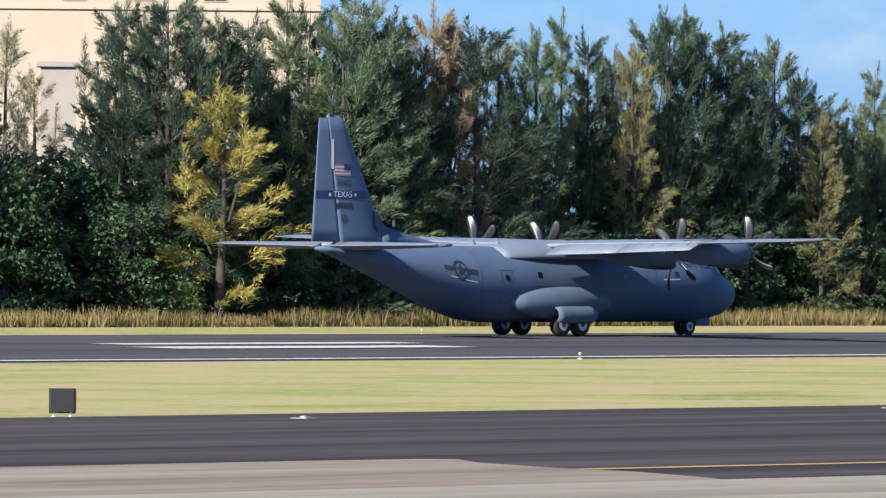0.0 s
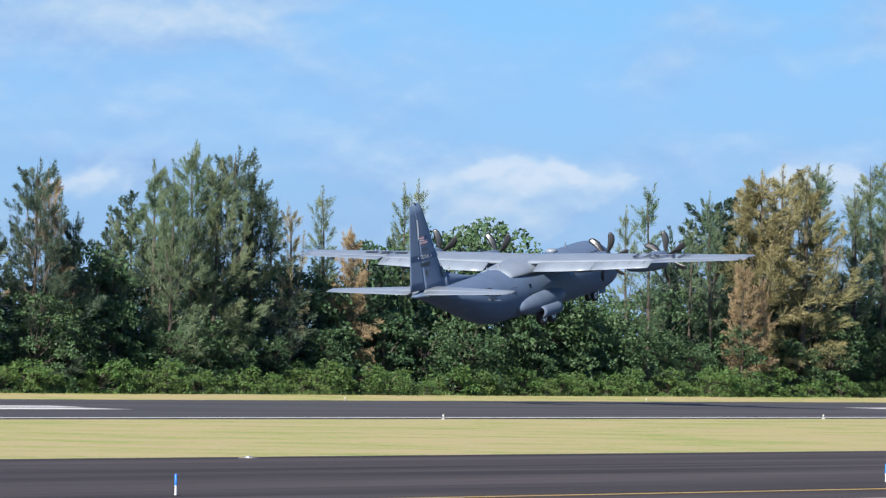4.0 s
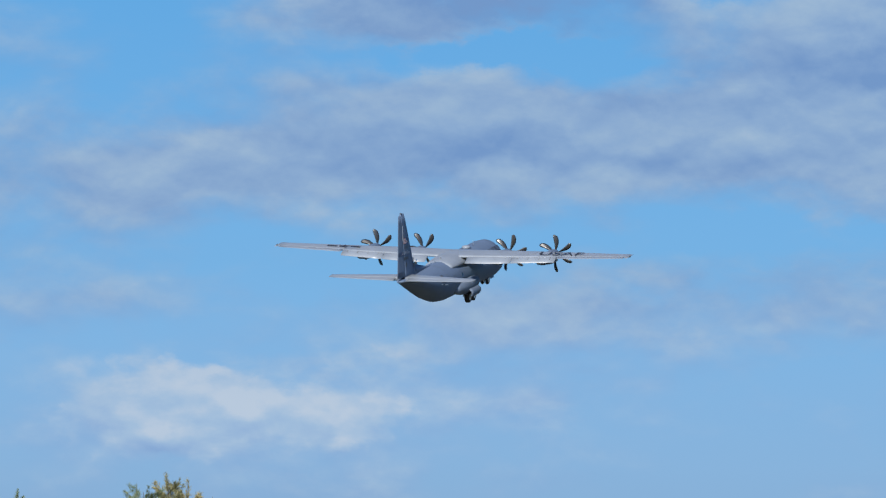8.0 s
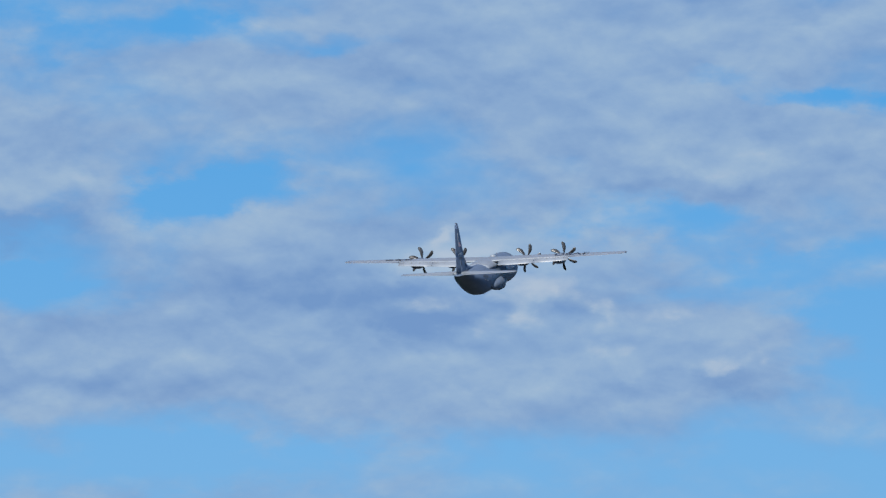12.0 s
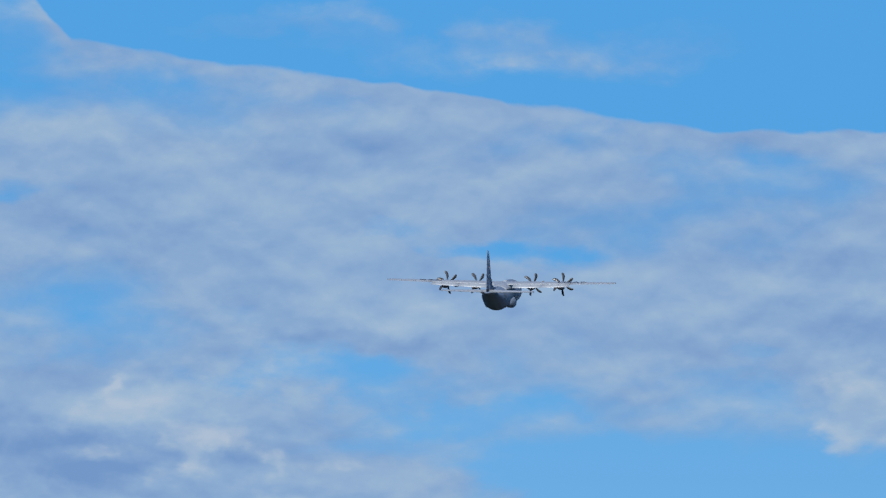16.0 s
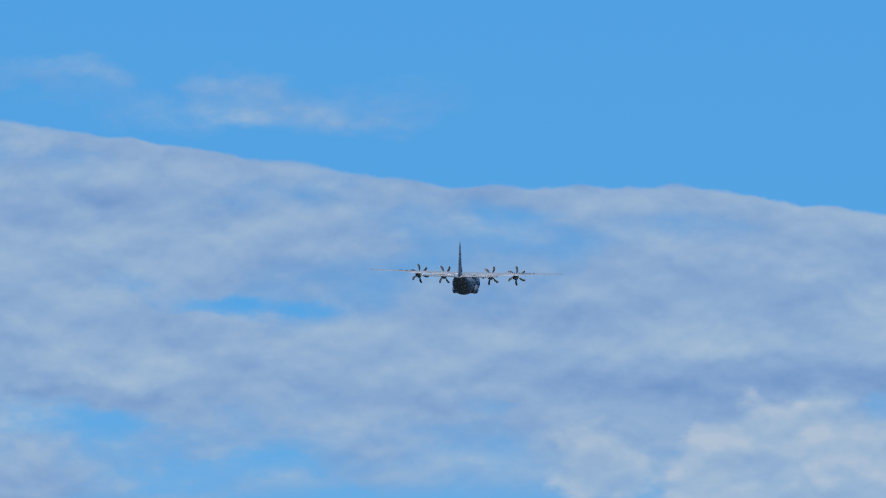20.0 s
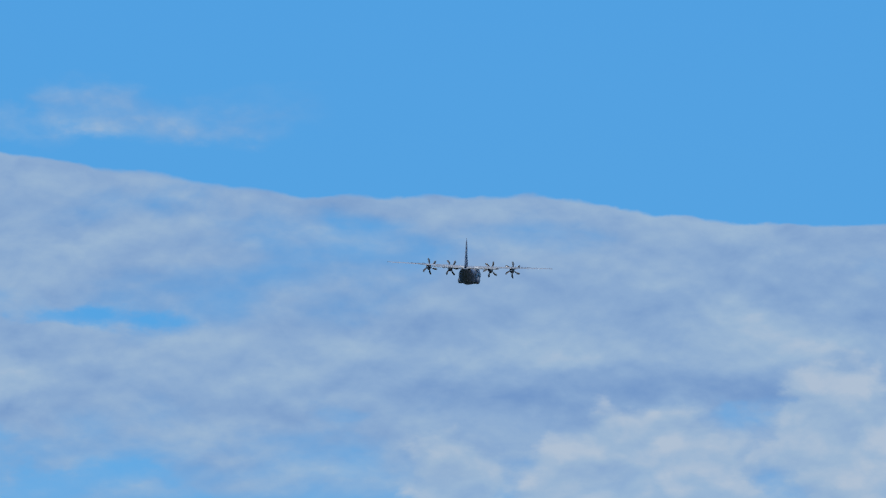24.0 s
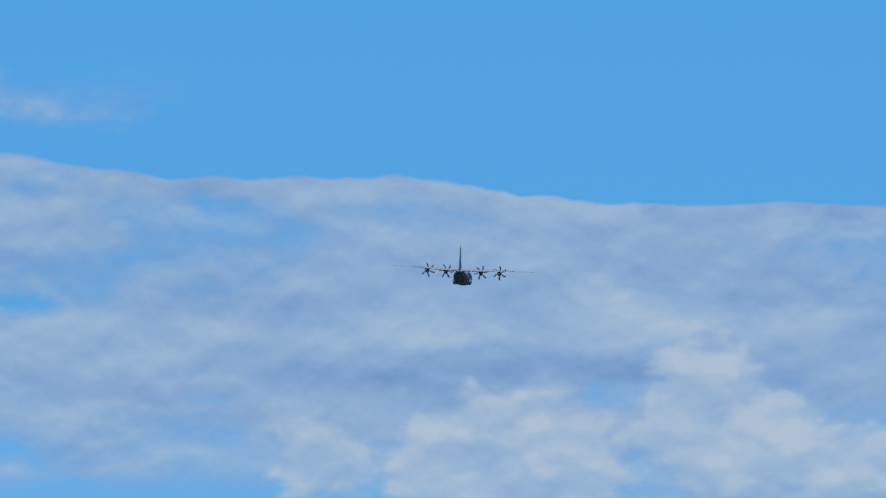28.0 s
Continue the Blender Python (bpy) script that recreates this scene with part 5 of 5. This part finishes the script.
stretch(("thinbrown", 476.2, 17.1, 5), ("leaf", 477.9, 15.1, 2), ("leaf", 479.0, 14.9, 5), ("leaf", 484.1, 14.0, 3), ("thinbrown", 494.2, 16.6, 4), ("brown", 495.9, 19.2, 2), ("olive", 499.9, 21.2, 0), ("brown", 504.2, 17.7, 5), ("olive", 508.5, 22.0, 3), ("green", 508.7, 20.5, 1), ("brown", 513.0, 20.0, -1), ("green", 516.4, 24.3, 2), ("dark", 516.6, 22.8, 4), ("brown", 517.3, 17.7, -2), ("dark", 521.1, 22.3, 0), ("olive", 522.7, 8.6, -3), ("brown", 523.1, 9.3, -3))
stretch(("green", 524.4, 24.9, 5), ("dark", 528.3, 23.0, 3), ("green", 531.2, 22.1, 1), ("dark", 539.9, 23.8, 4), ("olive", 541.2, 23.3, 2), ("olive", 545.0, 14.5, -1), ("olive", 546.2, 23.7, 0), ("dark", 549.1, 24.3, 5), ("olive", 555.8, 24.3, 3), ("dark", 557.2, 19.5, 1), ("brown", 568.0, 19.1, 4), ("thin", 569.8, 24.0, 2))
stretch(("thin", 565.9, 19.3, 5), ("dark", 574.7, 20.9, 0), ("brown", 581.8, 19.9, 3), ("dark", 582.8, 16.3, 1), ("leaf", 590.9, 13.4, 4), ("thin", 591.9, 16.4, 2))
stretch(("green", 598.3, 20.5, 0), ("green", 603.9, 21.5, 5), ("green", 607.1, 23.4, 3), ("green", 607.6, 21.8, 1), ("dark", 616.7, 21.2, 2), ("dark", 616.8, 23.3, 4), ("thinbrown", 620.4, 18.2, 0), ("thin", 625.7, 18.9, 5), ("thin", 632.8, 19.9, 3), ("brown", 633.9, 16.2, 1), ("leaf", 643.7, 14.5, 4), ("thin", 645.7, 20.5, 2), ("thin", 655.1, 21.1, 5), ("leaf", 657.9, 16.7, 3), ("leaf", 665.7, 17.3, 4), ("leaf", 674.3, 15.6, 5), ("leaf", 676.5, 12.6, 2))
stretch(("leaf", 687.1, 11.6, 3), ("thin", 694.7, 22.1, 0), ("thin", 700.0, 19.6, 5), ("thin", 710.7, 18.3, 3), ("thin", 711.8, 21.4, 1), ("olive", 725.4, 22.9, 4))
stretch(("brown", 712.8, 14.5, -2), ("brown", 716.5, 12.5, -2), ("olive", 725.7, 24.0, 2), ("olive", 731.7, 24.3, 0), ("olive", 736.6, 24.9, 5), ("thin", 741.8, 25.3, 3), ("thin", 746.5, 22.4, 1), ("thin", 756.8, 26.2, 4), ("thinbrown", 760.4, 24.2, 2), ("green", 774.6, 23.1, 5))
stretch(("thin", 734.5, 25.3, 0), ("thin", 749.6, 23.1, 3), ("thin", 751.7, 26.2, 1), ("thin", 767.8, 25.6, 4), ("green", 768.8, 23.0, 2), ("green", 781.1, 24.1, 0), ("thin", 784.5, 27.3, 5), ("olive", 788.2, 18.0, -1), ("olive", 794.3, 21.7, 3), ("green", 796.8, 22.4, 1), ("dark", 811.9, 23.3, 4), ("olive", 812.1, 24.9, 2), ("dark", 822.5, 22.4, 0), ("green", 828.4, 24.2, 5), ("green", 840.1, 19.1, 3), ("brown", 846.0, 17.5, -1), ("olive", 847.5, 23.0, 1))
stretch(("green", 865.6, 25.8, 4), ("olive", 867.1, 27.3, 2), ("dark", 881.8, 24.3, 0), ("olive", 883.0, 26.9, 5), ("olive", 905.0, 18.0, -1), ("brown", 905.2, 23.6, 3), ("green", 911.9, 24.5, 1), ("olive", 933.2, 24.9, 4), ("green", 938.5, 23.3, 2), ("thin", 950.4, 17.2, 0), ("dark", 952.0, 21.6, 5), ("green", 974.2, 19.8, 1), ("dark", 975.2, 22.6, 3), ("green", 1013.2, 22.2, 4), ("olive", 1014.7, 19.8, 2))
stretch(("green", 1026.0, 21.6, 1), ("dark", 1036.5, 22.4, 3), ("olive", 1047.0, 21.2, 0), ("green", 1056.0, 22.8, 2), ("thinbrown", 1066.0, 22.0, 1), ("dark", 1075.5, 21.0, 3), ("olive", 1086.0, 23.0, 2), ("green", 1098.0, 22.0, 0), ("dark", 1110.0, 22.6, 2))
OPEN = ((483, 498), (595, 606), (650, 659), (666, 705), (850, 859), (909, 914), (968, 982), (998, 1017))  # stretches where only low trees stand, with sky above
make_trees()
blades("tall_dry_grass", 312.5, 435, TREES_Y - 3.2, TREES_Y - 0.2, 16000, 1.7, "reed", "tall dry straw-coloured grass before the trees", 5, 0.25)
blades("rough_grass", 435, 1130, TREES_Y - 1.8, TREES_Y - 0.2, 14000, 0.7, "leaf_bright", "rough green grass before the bushes", 6, 0.25)
blades("grass_verge", 300, 1000, TREES_Y - 6.0, TREES_Y - 2.0, 16000, 0.16, "fringe", "short dry grass verge beyond the runway", 7, 0.22)
blades("grass_tufts", 300 - 160, 1000 - 350, TAXI_FAR + 0.2, RUNWAY_Y - HALF - 0.3, 30000, 0.07, "fringe", "mown yellow-green grass between taxiway and runway", 8)

palm(999.0, 351.0, 14.0, 1)
palm(989.5, 351.5, 12.7, 2)


def pole(x, y, height):
    ob = tagged(new("white_pole"), "slim white metal pole among the trees", "pole")
    ob.location = (x, y, -0.06)
    part("mast", lathe_vf([(0, 0.09), (0.05, 0.09), (height - 0.1, 0.05), (height, 0.03)], 10, "z"), M["pale"], ob)
    part("base_plate", lathe_vf([(0, 0.22), (0.04, 0.22)], 12, "z"), M["metal"], ob)
    part("cap", lathe_vf([(height - 0.02, 0.10), (height + 0.12, 0.09), (height + 0.16, 0.02)], 10, "z"), M["pale"], ob)


pole(515.0, 344.5, 9.8)


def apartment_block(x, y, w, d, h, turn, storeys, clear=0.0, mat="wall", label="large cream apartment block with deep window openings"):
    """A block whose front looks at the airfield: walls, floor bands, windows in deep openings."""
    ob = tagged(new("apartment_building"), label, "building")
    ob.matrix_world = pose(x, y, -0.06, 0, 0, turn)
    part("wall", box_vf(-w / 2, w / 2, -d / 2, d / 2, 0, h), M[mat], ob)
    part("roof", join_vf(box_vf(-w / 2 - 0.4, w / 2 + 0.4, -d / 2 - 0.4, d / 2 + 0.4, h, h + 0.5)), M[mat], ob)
    step = h / storeys
    bays = int(w / 7)
    pane = None
    for i in range(storeys):
        if i * step >= clear:
            part("floor_band", box_vf(-w / 2, w / 2, -d / 2 - 0.25, -d / 2 + 0.002, i * step - 0.12, i * step + 0.22), M[mat], ob)
        for k in range(bays):
            if i * step < clear or (k * 3 + i) % 4 == 0:
                continue
            if pane is None:
                fr = part("window", join_vf(box_vf(-1.3, 1.3, -0.10, 0.0, -0.1, 0.0), box_vf(-1.3, 1.3, -0.10, 0.0, 1.6, 1.7), box_vf(-1.3, -1.2, -0.1, 0.0, 0.0, 1.6), box_vf(1.2, 1.3, -0.1, 0.0, 0.0, 1.6), box_vf(-0.04, 0.04, -0.1, 0.0, 0.0, 1.6)), M["wall_grey"], ob)
                pane = (fr, part("pane", box_vf(-1.2, 1.2, -0.05, -0.01, 0.0, 1.6), M["pane"], fr))
            else:
                fr = new("window", pane[0].data)
                fr.parent = ob
                gl = new("pane", pane[1].data)
                gl.parent = fr
            fr.location = (-w / 2 + (k + 0.5) * w / bays, -d / 2, i * step + 0.9)
    return ob


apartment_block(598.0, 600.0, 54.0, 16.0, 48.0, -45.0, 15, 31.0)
apartment_block(548.0, 552.0, 3.6, 4.0, 24.0, -45.0, 8, 99.0, "wall_grey", "grey stair tower behind the trees")

aircraft, propellers, flaps, gear = make_aircraft()


# ---- what moves: the aircraft on its take-off, and its propellers ----
def motions():
    walk(aircraft, [(t, pose(x, y, z, roll, -pitch, yaw)) for t, x, y, z, pitch, roll, yaw in (
        (0, 320.20, 284.26, 0.45, 0.04, 0.14, -0.18),
        (1, 374.02, 284.07, 0.45, 3.21, -0.17, 0.13),
        (1.5, 401.71, 283.99, 0.49, 4.63, -0.03, 0.08),
        (3, 488.02, 283.98, 2.88, 6.74, 0.61, -0.02),
        (4.5, 578.87, 284.10, 9.82, 10.20, -0.07, 0.01),
        (6.5, 698.90, 282.92, 27.91, 12.12, 0.88, 1.22),
        (8, 788.01, 282.56, 44.28, 11.53, 1.91, 1.78),
        (11, 977.02, 283.17, 77.81, 10.58, -2.30, 2.65),
        (12.5, 1073.03, 285.70, 93.83, 10.60, -0.43, 3.20),
        (14.5, 1206.79, 291.37, 115.58, 11.16, 0.82, 4.0),
        (17, 1376.14, 298.77, 144.76, 8.60, 0.99, 5.4),
        (20, 1573.78, 306.43, 173.84, 7.60, 1.21, 6.2),
        (21.5, 1676.05, 311.42, 188.27, 7.0, 0.28, 6.4),
        (23.5, 1804.88, 318.38, 203.38, 6.85, 2.00, 6.4),
        (25, 1914.91, 325.66, 214.78, 6.5, 2.34, 6.2),
        (28, 2137.48, 336.07, 233.93, 5.95, 2.83, 5.7),
    )])
    for flap, inner, outer in flaps:  # the flaps come up in the climb
        axis = (outer - inner) if outer.y > inner.y else (inner - outer)
        rows = []
        for t, up in ((0.0, 0.0), (16.5, 0.0), (18.0, 4.0), (22.0, 17.0), (23.5, 20.0), (28.0, 20.0)):
            rows.append((t, Matrix.Translation(inner) @ Matrix.Rotation(radians(up), 4, axis) @ Matrix.Translation(-inner)))
        walk(flap, rows)
    for piece, way in gear:  # wheels, legs and doors go up after take-off
        at = piece.location.copy()
        walk(piece, [(t, pose(*(at + Vector(way) * u))) for t, u in ((0.0, 0.0), (9.3, 0.0), (9.8, 0.15), (11.4, 0.9), (12.0, 1.0), (28.0, 1.0))])
    for k, hub in enumerate(propellers):
        place_ = hub.location.copy()
        rows = []
        for i in range(28 * FPS + 1):
            rows.append((i / FPS, pose(place_.x, place_.y, place_.z, 17.0 * k + 84.0 * i, 0, 0)))
        walk(hub, rows)


motions()
